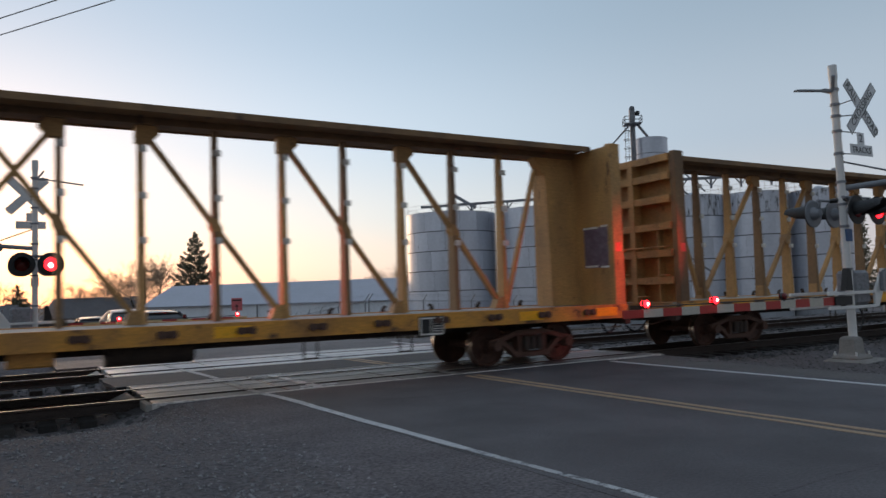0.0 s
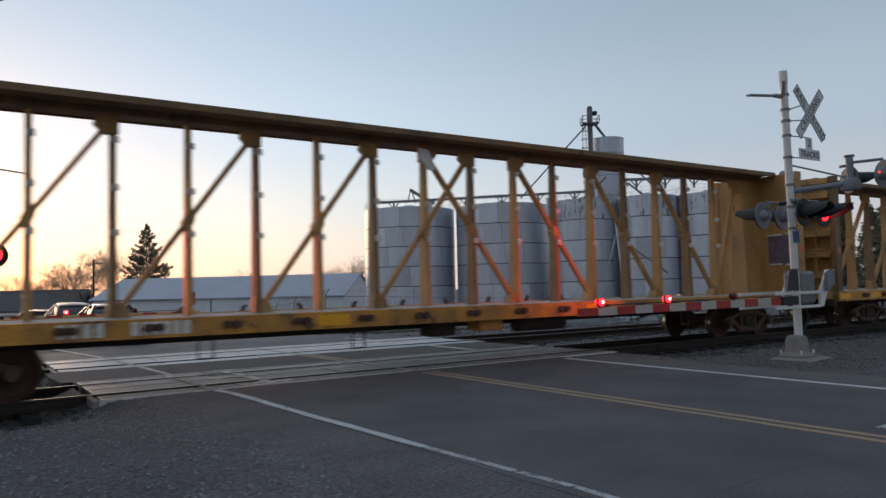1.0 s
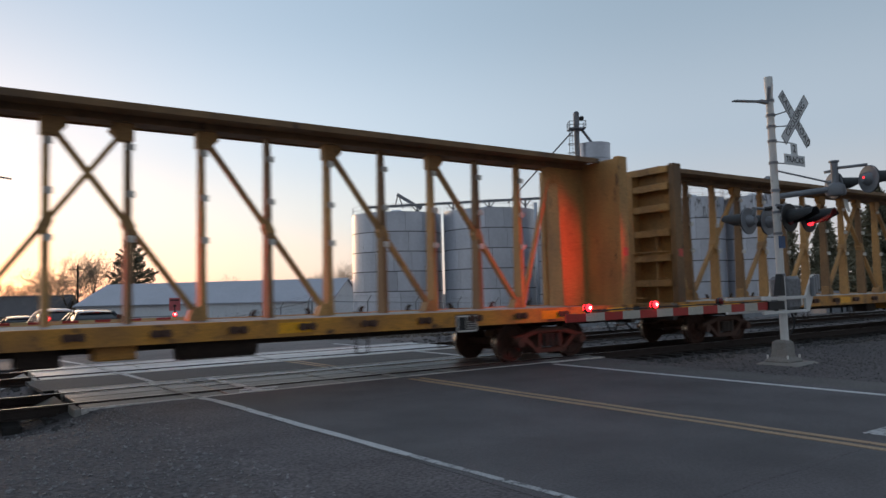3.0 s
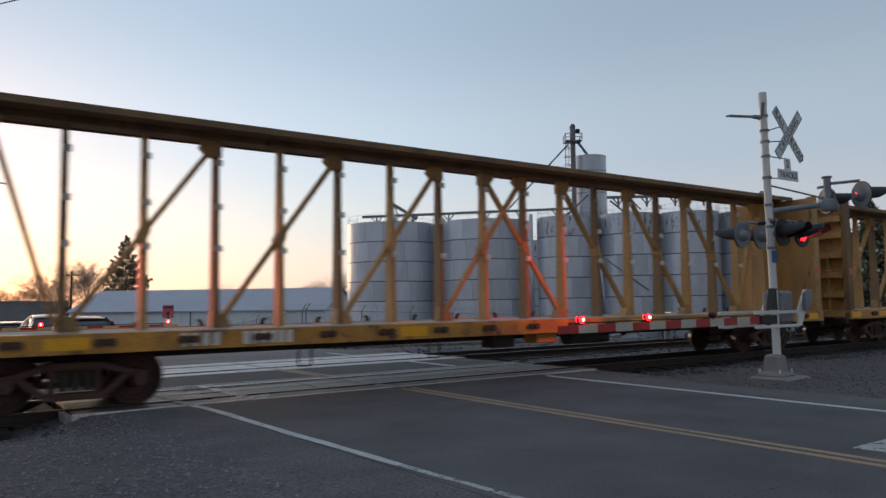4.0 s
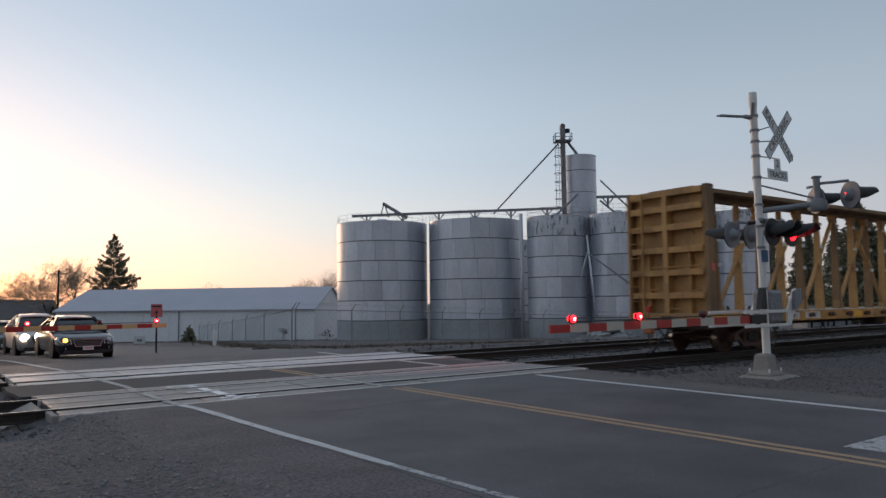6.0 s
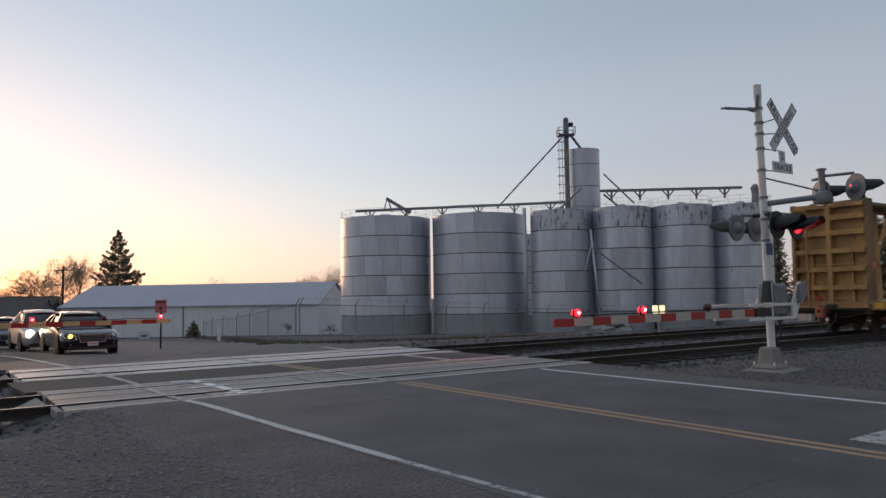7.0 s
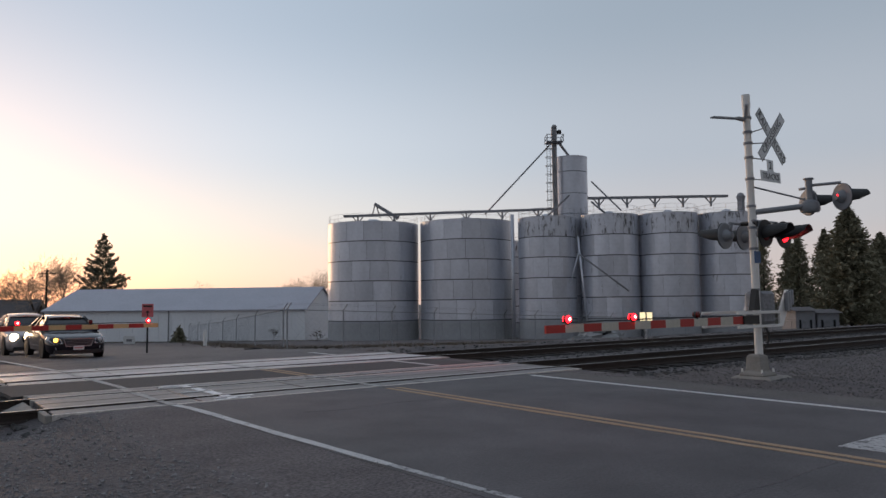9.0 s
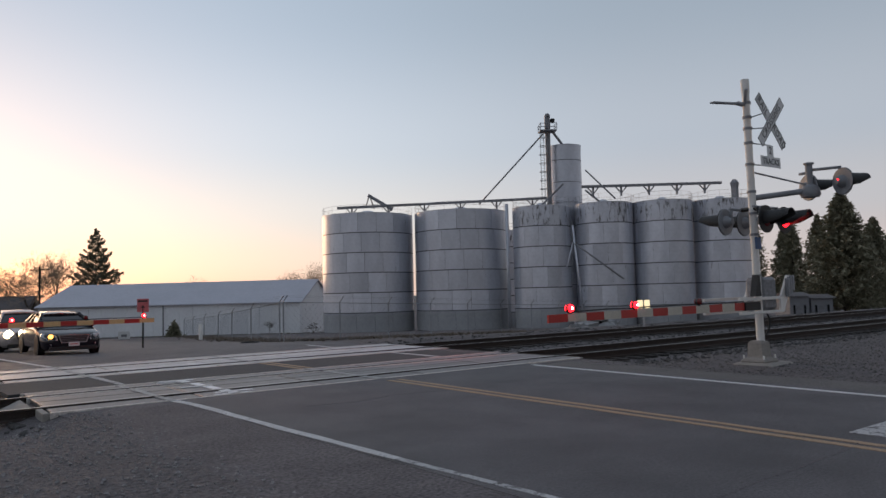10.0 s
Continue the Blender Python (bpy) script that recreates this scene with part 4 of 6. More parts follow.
def truck_parts(car, x):
    tr = empty("truck", pose(x, 0, 0))
    tr.parent = car
    sets = []
    for a in (-AXLE, AXLE):
        w = piece("wheelset", WHEELSET, tr, pose(a, 0, 0.415))
        sets.append((w, a))
    for s in (-1, 1):
        bm = bmesh.new()
        y0, y1 = sorted((s * 0.93, s * 1.08))
        ym = (y0 + y1) / 2
        for p, q, w, h in (((-1.03, 0.47), (-0.78, 0.52), 0.15, 0.12), ((-0.8, 0.52), (-0.36, 0.65), 0.15, 0.1), ((-0.4, 0.65), (0.4, 0.65), 0.15, 0.11), ((0.36, 0.65), (0.8, 0.52), 0.15, 0.1), ((0.78, 0.52), (1.03, 0.47), 0.15, 0.12),
                           ((-0.74, 0.5), (-0.4, 0.22), 0.13, 0.1), ((-0.44, 0.21), (0.44, 0.21), 0.14, 0.11), ((0.4, 0.22), (0.74, 0.5), 0.13, 0.1), ((-0.31, 0.22), (-0.31, 0.64), 0.13, 0.09), ((0.31, 0.22), (0.31, 0.64), 0.13, 0.09)):
            beam(bm, (p[0], ym, p[1]), (q[0], ym, q[1]), w, h)
        part("side_frame", bm, M["truck"], tr, "rusty open cast side frame", 0.012)
        for a in (-0.16, 0, 0.16):
            bm = bmesh.new()
            tube(bm, (a, s * 1.09, 0.3), (a, s * 1.09, 0.56), 0.07, seg=10)
            part("spring", bm, M["under"], tr)
        for a in (-AXLE, AXLE):
            bm = bmesh.new()
            tube(bm, (a, s * 0.95, 0.415), (a, s * 1.16, 0.415), 0.12, 0.1, seg=12)
            part("bearing_cap", bm, M["truck"], tr)
    bm = bmesh.new()
    box(bm, -0.22, 0.22, -1.0, 1.0, 0.42, 0.7)
    part("bolster", bm, M["truck"], tr, "", 0.02)
    bm = bmesh.new()
    for a in (-0.42, 0.42):
        box(bm, a - 0.05, a + 0.05, -0.9, 0.9, 0.36, 0.46)
    part("brake_beams", bm, M["under"], tr)
    return sets


SPACING, SPEED = 24.72, 8.93
cars, wheelsets = [], []
for k in range(3):
    c = flat_car()
    cars.append((c, k * SPACING))
    for x in (-9.14, 9.14):
        wheelsets += truck_parts(c, x)


def end_marker(car):
    """The marker hung on the trailing coupler of the last car, with its hose."""
    m = empty("end_of_train_marker", pose(-L - 0.86, 0, 0))
    m.parent = car
    bm = bmesh.new()
    box(bm, -0.1, 0.08, -0.14, 0.14, 0.58, 0.96)
    part("case", bm, M["marker_orange"], m, "weathered orange box on the coupler", 0.03)
    bm = bmesh.new()
    tube(bm, (0, 0, 0.95), (0, 0, 1.2), 0.02, seg=6)
    box(bm, -0.05, 0.05, -0.07, 0.07, 1.18, 1.34)
    part("lamp_bracket", bm, M["gate_red"], m, "small red lamp on a rod", 0.015)
    bm = bmesh.new()
    lathe(bm, [(0, 0.06), (0.03, 0.05), (0.04, 0.02)], (-0.1, 0, 0.82), (-1, 0, 0), 14)
    part("marker_lens", bm, M["red_off"], m)
    bm = bmesh.new()
    path_tube(bm, [(0.3, -0.4, 0.72), (0.15, -0.42, 0.5), (-0.1, -0.42, 0.38), (-0.4, -0.44, 0.16), (-0.65, -0.46, 0.06)], 0.03, 7)
    part("trailing_hose", bm, M["tyre"], m, "black hose hanging to the rail")
    bm = bmesh.new()
    tube(bm, (0.0, 0.0, 0.98), (0.0, 0.0, 0.3), 0.03, seg=6)
    part("hanger", bm, M["truck"], m)


end_marker(cars[0][0])


def taped_sheet(car):
    """A dull violet plastic sheet stuck to the inner face of a bulkhead, and a bent plate that hangs under the chord."""
    bm = bmesh.new()
    box(bm, L - 0.276, L - 0.272, -1.2, -0.42, 1.95, 2.85)
    sh = part("plastic_sheet", bm, M["graffiti"], car, "dull violet plastic sheet taped to the bulkhead")
    for y0, y1, z in ((-1.28, -0.98, 2.84), (-0.9, -0.4, 2.82), (-1.25, -0.95, 1.94), (-0.85, -0.45, 1.96)):
        bm = bmesh.new()
        box(bm, L - 0.282, L - 0.277, y0, y1, z, z + 0.045)
        part("tape", bm, M["stencil"], sh, "pale torn tape")
    bm = bmesh.new()
    x = post_x(7)
    rings(bm, [[(x - 0.3 + a, yy, TOP - 0.2 - b) for a, b in ((0, 0), (0.26, 0.02), (0.42, 0.42), (0.3, 0.46), (0.06, 0.24))] for yy in (-0.3, -0.28)])
    part("bent_plate", bm, M["mast"], car, "bent pale sheet hanging under the chord", 0.004)


taped_sheet(cars[1][0])


def motions():
    for c, off in cars:
        walk(c, [(t, pose(15.46 + SPEED * (t - 4.5) + off, NEAR, 0.012)) for t in (0, 2.5, 5, 7.5, 10)])
    rate = math.degrees(SPEED / 0.415)
    for w, a in wheelsets:
        walk(w, [(k / 15, pose(a, 0, 0.415, 0, rate * k / 15, 0)) for k in range(151)])


# ---- grain silos ----
def silo(e, d, r, h, z0, courses=6, label="", foot=True):
    x, y = yard(e, d)
    s = tagged(empty("grain_silo", pose(x, y, z0, 0, 0, -35.68)), label, "silo", group="grain silos")
    ch = h / courses
    seg = 48
    for c in range(courses):
        lo = c == 0 and foot
        npl = 16 if r > 5 else 12
        w = 2 * math.pi / npl
        gap = 0.003
        bm = bmesh.new()
        outer = [(r * math.cos(-w / 2 + gap + (w - 2 * gap) * i / 6), r * math.sin(-w / 2 + gap + (w - 2 * gap) * i / 6)) for i in range(7)]
        inn = [(px * (1 - 0.05 / r), py * (1 - 0.05 / r)) for px, py in outer[::-1]]
        rings(bm, [[(px, py, z) for px, py in outer + inn] for z in (0.05, ch - 0.05)])
        me = mesh_of(bm, "sheet", M["silo_base"] if lo else M["galv_rusty"] if c == courses - 1 and r < 5 else M["galv"])
        off = (c % 2) * w / 2 + c * 0.13
        for k in range(npl):
            piece("sheet", me, s, pose(0, 0, c * ch, 0, 0, math.degrees(off + k * w)))
    bm = bmesh.new()
    lathe(bm, [(0.0, r - 0.035), (h - 0.05, r - 0.035)], (0, 0, 0), (0, 0, 1), seg)
    part("core", bm, M["seam"], s)
    bm = bmesh.new()
    lathe(bm, [(h - 0.03, r + 0.02), (h + 0.02, r + 0.02), (h + r * 0.08, r * 0.22), (h + r * 0.08 + 0.3, r * 0.1), (h + r * 0.08 + 0.34, 0.02)], (0, 0, 0), (0, 0, 1), seg)
    part("roof", bm, M["galv"], s)
    bm = bmesh.new()
    for z in (h + 0.45, h + 0.9):
        lathe(bm, [(z, r - 0.08), (z, r - 0.04), (z + 0.025, r - 0.055), (z + 0.025, r - 0.08), (z, r - 0.08)], (0, 0, 0), (0, 0, 1), 32, cap=False)
    for i in range(16):
        a = 2 * math.pi * i / 16
        tube(bm, ((r - 0.06) * math.cos(a), (r - 0.06) * math.sin(a), h - 0.02), ((r - 0.06) * math.cos(a), (r - 0.06) * math.sin(a), h + 0.92), 0.016, seg=4)
    part("guard_rail", bm, M["wire"], s)
    return s



SILOS = ((9.6, 99.0, 3.3, 12.9), (-6.98, 91.4, 5.58, 14.1), (4.5, 89.5, 5.6, 14.0), (13.55, 84.2, 3.3, 13.75), (20.55, 83.2, 3.24, 13.85), (26.98, 82.2, 3.24, 13.8), (33.65, 82.2, 3.24, 13.8))
for k, (e, d, r, h) in enumerate(SILOS):
    silo(e, d, r, h, level(*yard(e, d - r)) - 0.15, label="wide grey galvanized steel grain silo on a concrete foot" if r > 5 else "narrower grey galvanized steel grain silo with rust-stained sheets")


def yz(e, d, z):
    x, y = yard(e, d)
    return (x, y, z)


# ---- elevator: tower bin, bucket leg, conveyors, spouts ----
def elevator():
    x, y = yard(16.95, 86.6)
    tw = tagged(empty("tower_bin", pose(x, y, -2.8, 0, 0, -35.68)), "tall slim grey steel bin rising behind the silos", "silo")
    for k, (z0, z1) in enumerate(((0, 5), (5, 10), (10, 14.6), (14.6, 17.0), (17.0, 19.6), (19.6, 21.4))):
        bm = bmesh.new()
        lathe(bm, [(z0 + 0.02, 1.9), (z0 + 0.05, 1.94), (z1 - 0.05, 1.94), (z1 - 0.02, 1.9)], (0, 0, 0), (0, 0, 1), 36)
        part("shell_course", bm, M["galv"], tw)
    bm = bmesh.new()
    lathe(bm, [(21.35, 1.98), (21.45, 1.98), (21.6, 0.4)], (0, 0, 0), (0, 0, 1), 36)
    part("roof", bm, M["galv"], tw)
    bm = bmesh.new()
    lathe(bm, [(0.0, 1.88), (21.3, 1.88)], (0, 0, 0), (0, 0, 1), 24)
    part("core", bm, M["seam"], tw)

    x, y = yard(14.75, 85.0)
    lg = tagged(empty("bucket_elevator", pose(x, y, -2.7, 0, 0, -35.68)), "dark steel bucket elevator leg with a railed head platform", "grain elevator")
    for a in (-0.15, 0.15):
        bm = bmesh.new()
        box(bm, a - 0.12, a + 0.12, -0.2, 0.2, 0, 23.4)
        part("leg_casing", bm, M["leg"], lg)
    bm = bmesh.new()
    box(bm, -0.3, 0.3, -0.28, 0.28, 23.2, 24.7)
    lathe(bm, [(-0.28, 0.3), (0.28, 0.3)], (0, 0, 24.7), (0, 1, 0), 16)
    part("head", bm, M["leg"], lg, "", 0.04)
    bm = bmesh.new()
    box(bm, 0.35, 0.85, -0.25, 0.25, 23.95, 24.4)
    part("motor", bm, M["black"], lg, "", 0.08)
    bm = bmesh.new()
    box(bm, -0.95, 0.95, -0.9, 0.9, 22.85, 22.95)
    part("platform", bm, M["leg"], lg)
    for z in (23.3, 23.7):
        for a in (((-0.95, -0.9), (0.95, -0.9)), ((0.95, -0.9), (0.95, 0.9)), ((-0.95, -0.9), (-0.95, 0.9)), ((-0.95, 0.9), (0.95, 0.9))):
            bm = bmesh.new()
            tube(bm, (*a[0], z), (*a[1], z), 0.04, seg=5)
            part("railing", bm, M["leg"], lg)
    for a in ((-0.95, -0.9), (0.95, -0.9), (-0.95, 0.9), (0.95, 0.9), (0, -0.9)):
        bm = bmesh.new()
        tube(bm, (*a, 22.9), (*a, 23.75), 0.04, seg=5)
        part("railing_post", bm, M["leg"], lg)
    bm = bmesh.new()
    for a in (-0.2, 0.2):
        tube(bm, (-0.75 + a, -0.4, 2), (-0.75 + a, -0.4, 23), 0.035, seg=4)
    for k in range(70):
        tube(bm, (-0.95, -0.4, 2 + 0.3 * k), (-0.55, -0.4, 2 + 0.3 * k), 0.02, seg=4)
    part("ladder", bm, M["leg"], lg)
    for k in range(9):
        bm = bmesh.new()
        lathe(bm, [(0, 0.38), (0, 0.42), (0.06, 0.42), (0.06, 0.38), (0, 0.38)], (-0.75, -0.55, 14 + k), (0, 0, 1), 14, cap=False)
        part("cage_hoop", bm, M["leg"], lg)

    for nm, p, q, r, lab in (("grain_spout", (14.2, 85.0, 19.9), (6.7, 88.0, 12.1), 0.09, "long dark spout pipe slanting from the elevator head to a silo"),
                             ("grain_spout", (15.3, 85.0, 20.2), (17.0, 86.0, 18.3), 0.16, "short dark spout from the elevator head to the tower bin"),
                             ("grain_spout", (18.7, 83.5, 15.3), (21.8, 82.5, 11.8), 0.09, "dark spout pipe slanting from the tower bin to a silo"),
                             ("grain_spout", (18.5, 83.0, 12.9), (20.2, 82.5, 11.3), 0.12, "dark spout pipe slanting to a silo roof"),
                             ("grain_spout", (16.2, 84.0, 13.8), (13.6, 83.5, 11.4), 0.12, "dark spout pipe slanting to a silo roof"),
                             ("loading_spout", (16.3, 79.3, 6.6), (21.2, 78.0, 2.6), 0.09, "dark loading spout pipe hanging in front of the silos"),
                             ("loading_pipe", (16.2, 79.6, 8.6), (17.0, 79.2, -1.6), 0.11, "pale vertical pipe between two silos"),
                             ("loading_pipe", (9.55, 84.0, 11.6), (9.55, 84.0, -2.9), 0.2, "pale vertical pipe standing between two silos"),
                             ("loading_pipe", (16.2, 79.4, 6.9), (15.2, 79.0, 3.6), 0.06, "thin brace rod between two silos")):
        bm = bmesh.new()
        tube(bm, yz(*p), yz(*q), r, seg=8)
        ob = part(nm, bm, M["leg"] if nm != "loading_pipe" else M["galv"])
        tagged(ob, lab, "spout" if "spout" in nm else "pipe")


elevator()


def conveyor(e0, e1, d, z0, z1, supports, label):
    cv = tagged(empty("conveyor", pose(*yz(e0, d, z0), 0, 0, -35.68)), label, "conveyor")
    ln = e1 - e0
    bm = bmesh.new()
    beam(bm, (0, 0, 0), (ln, 0, z1 - z0), 0.5, 0.26)
    part("trough", bm, M["leg"], cv)
    for k in range(supports):
        f = (k + 0.4) / supports
        x = ln * f
        zt = (z1 - z0) * f - 0.15
        bm = bmesh.new()
        beam(bm, (x, 0, zt - 1.0), (x, 0, zt), 0.2, 0.2)
        beam(bm, (x - 0.6, 0, zt), (x, 0, zt - 0.7), 0.12, 0.12)
        beam(bm, (x + 0.6, 0, zt), (x, 0, zt - 0.7), 0.12, 0.12)
        part("support", bm, M["leg"], cv)
    return cv


conveyor(-10.2, 15.6, 87.0, 11.9, 12.6, 6, "long grey grain conveyor along the tops of the wide silos")
conveyor(17.9, 33.8, 82.0, 13.15, 13.3, 5, "grey grain conveyor on legs over the narrower silos")
bm = bmesh.new()
beam(bm, yz(-6.6, 88, 13.5), yz(-3.7, 88, 11.7), 0.35, 0.28)
beam(bm, yz(-6.5, 88, 13.45), yz(-6.9, 88, 12.0), 0.1, 0.1)
beam(bm, yz(-6.4, 88, 13.4), yz(-5.9, 88, 11.8), 0.1, 0.1)
tagged(part("cross_conveyor", bm, M["leg"]), "short dark conveyor slanting onto a silo roof", "conveyor")
bm = bmesh.new()
rings(bm, [[Vector(yz(34.9, 81, z)) + Vector((a, b, 0)) for a, b in ((-r, -r), (r, -r), (r, r), (-r, r))] for z, r in ((11.0, 0.3), (12.6, 0.28), (13.1, 0.36), (13.5, 0.15))])
tagged(part("roof_vent", bm, M["leg"]), "dark box vent on the last silo roof", "vent")


# ---- long shed beside the silos ----
def shed():
    x, y = yard(-51.8, 100.0)
    b = tagged(empty("storage_shed", pose(x, y, -3.5, 0, 0, -35.68 - 7.95)), "long low white metal storage shed with a grey gable roof", "shed")
    ln, dp, ev, rg = 36.1, 15.0, 4.55, 7.45
    bm = bmesh.new()
    n = 40
    for k in range(n):
        w = ln / n
        box(bm, k * w + 0.01, (k + 1) * w - 0.01, -0.03 if k % 2 else 0.0, 0.15, 0.2, ev)
    wall = part("front_wall", bm, M["barn_wall"], b, "white ribbed metal wall")
    wall["kind"] = "stuff"
    for nm, x0 in (("end_wall", 0.0), ("end_wall", ln - 0.15)):
        bm = bmesh.new()
        rings(bm, [[(xx, 0.16, 0.2), (xx, dp - 0.16, 0.2), (xx, dp - 0.16, ev), (xx, dp / 2, rg - 0.12), (xx, 0.16, ev)] for xx in (x0, x0 + 0.15)])
        part(nm, bm, M["barn_wall"], b)
    bm = bmesh.new()
    box(bm, 0, ln, dp - 0.15, dp, 0.2, ev)
    part("back_wall", bm, M["barn_wall"], b)
    for s in (0, 1):
        bm = bmesh.new()
        pr = [(-0.35, ev - 0.12), (dp / 2, rg), (dp / 2, rg - 0.14), (-0.35, ev - 0.26)]
        if s:
            pr = [(dp - a, z) for a, z in pr]
        rings(bm, [[(xx, a, z + (0.004 if s else 0)) for a, z in pr] for xx in (-0.3, ln + 0.3)])
        part("roof_slope", bm, M["barn_roof"], b)
    bm = bmesh.new()
    box(bm, -0.05, ln + 0.05, -0.05, dp + 0.05, -0.6, 0.2)
    part("plinth", bm, M["concrete"], b)
    for x0 in (17.6,):
        bm = bmesh.new()
        box(bm, x0, x0 + 0.14, -0.14, -0.04, 0.3, ev - 0.2)
        part("downpipe", bm, M["leg"], b)
    bm = bmesh.new()
    box(bm, 0, 14.5, -0.42, -0.36, ev - 0.3, ev - 0.12)
    part("gutter", bm, M["leg"], b)


shed()


# ---- crossing signal with gate ----
def lettering(text, size, m, material, parent, depth=0.004, space=1.0, align="CENTER"):
    cu = bpy.data.curves.new("lettering", "FONT")
    cu.body, cu.size, cu.extrude, cu.align_x, cu.align_y, cu.space_character = text, size, depth, align, "CENTER", space
    cu.resolution_u = 2
    tmp = new("lettering", cu)
    me = bpy.data.meshes.new_from_object(tmp.evaluated_get(bpy.context.evaluated_depsgraph_get()))
    bpy.data.objects.remove(tmp)
    me.materials.append(material)
    ob = new("lettering", me)
    ob.parent, ob.matrix_basis = parent, m
    return ob


def lamp_head(parent, x, y, z, yaw, lit, dot=False, size=1.0):
    """A flashing light: grey cone housing, black target disc, long hood, red lens. It faces +y before the yaw."""
    h = empty("flashing_light", pose(x, y, z, 0, 0, yaw) @ Matrix.Scale(size, 4))
    h.parent = parent
    bm = bmesh.new()
    lathe(bm, [(-0.17, 0.03), (-0.165, 0.07), (-0.06, 0.12), (-0.024, 0.13)], (0, 0, 0), (0, 1, 0), 24)
    part("housing", bm, M["grey"], h)
    bm = bmesh.new()
    lathe(bm, [(-0.024, 0.12), (-0.024, 0.262), (-0.0125, 0.272)], (0, 0, 0), (0, 1, 0), 32)
    part("disc_back", bm, M["grey"], h, "grey back of the target disc")
    bm = bmesh.new()
    lathe(bm, [(-0.012, 0.272), (0.012, 0.272), (0.016, 0.16)], (0, 0, 0), (0, 1, 0), 32)
    part("target_disc", bm, M["black"], h)
    bm = bmesh.new()
    seg = 18
    lo = []
    for d, cut in ((0.0, -40), (0.24, -25), (0.5, 15)):
        lp = []
        for rr in (0.165, 0.155):
            rngs = [radians(cut + (180 - 2 * cut) * i / seg) for i in range(seg + 1)]
            pts = [(rr * math.cos(a), 0.014 + d, rr * math.sin(a)) for a in rngs]
            lp += pts if rr > 0.16 else pts[::-1]
        lo.append(lp)
    rings(bm, lo)
    part("hood", bm, M["black"], h)
    bm = bmesh.new()
    lathe(bm, [(0.014, 0.15), (0.03, 0.14), (0.045, 0.08), (0.05, 0.01)], (0, 0, 0), (0, 1, 0), 24)
    part("lens", bm, M["red_on"] if lit else M["red_off"], h, "glowing red lens" if lit else "unlit dark red lens")
    if lit:
        bm = bmesh.new()
        lathe(bm, [(0.045, 0.06), (0.06, 0.045), (0.066, 0.005)], (0, 0, -0.02), (0, 1, 0), 14)
        part("lens_core", bm, M["red_hot"], h)
    if dot:
        bm = bmesh.new()
        lathe(bm, [(-0.175, 0.014), (-0.17, 0.016), (-0.16, 0.008)], (0.06, 0.0, 0.02), (0, 1, 0), 10)
        part("side_indicator", bm, M["red_on"], h, "small glowing red indicator")
    return h


def bar(parent, name, p, q, r, material, seg=8):
    bm = bmesh.new()
    tube(bm, p, q, r, seg=seg)
    return part(name, bm, material, parent)


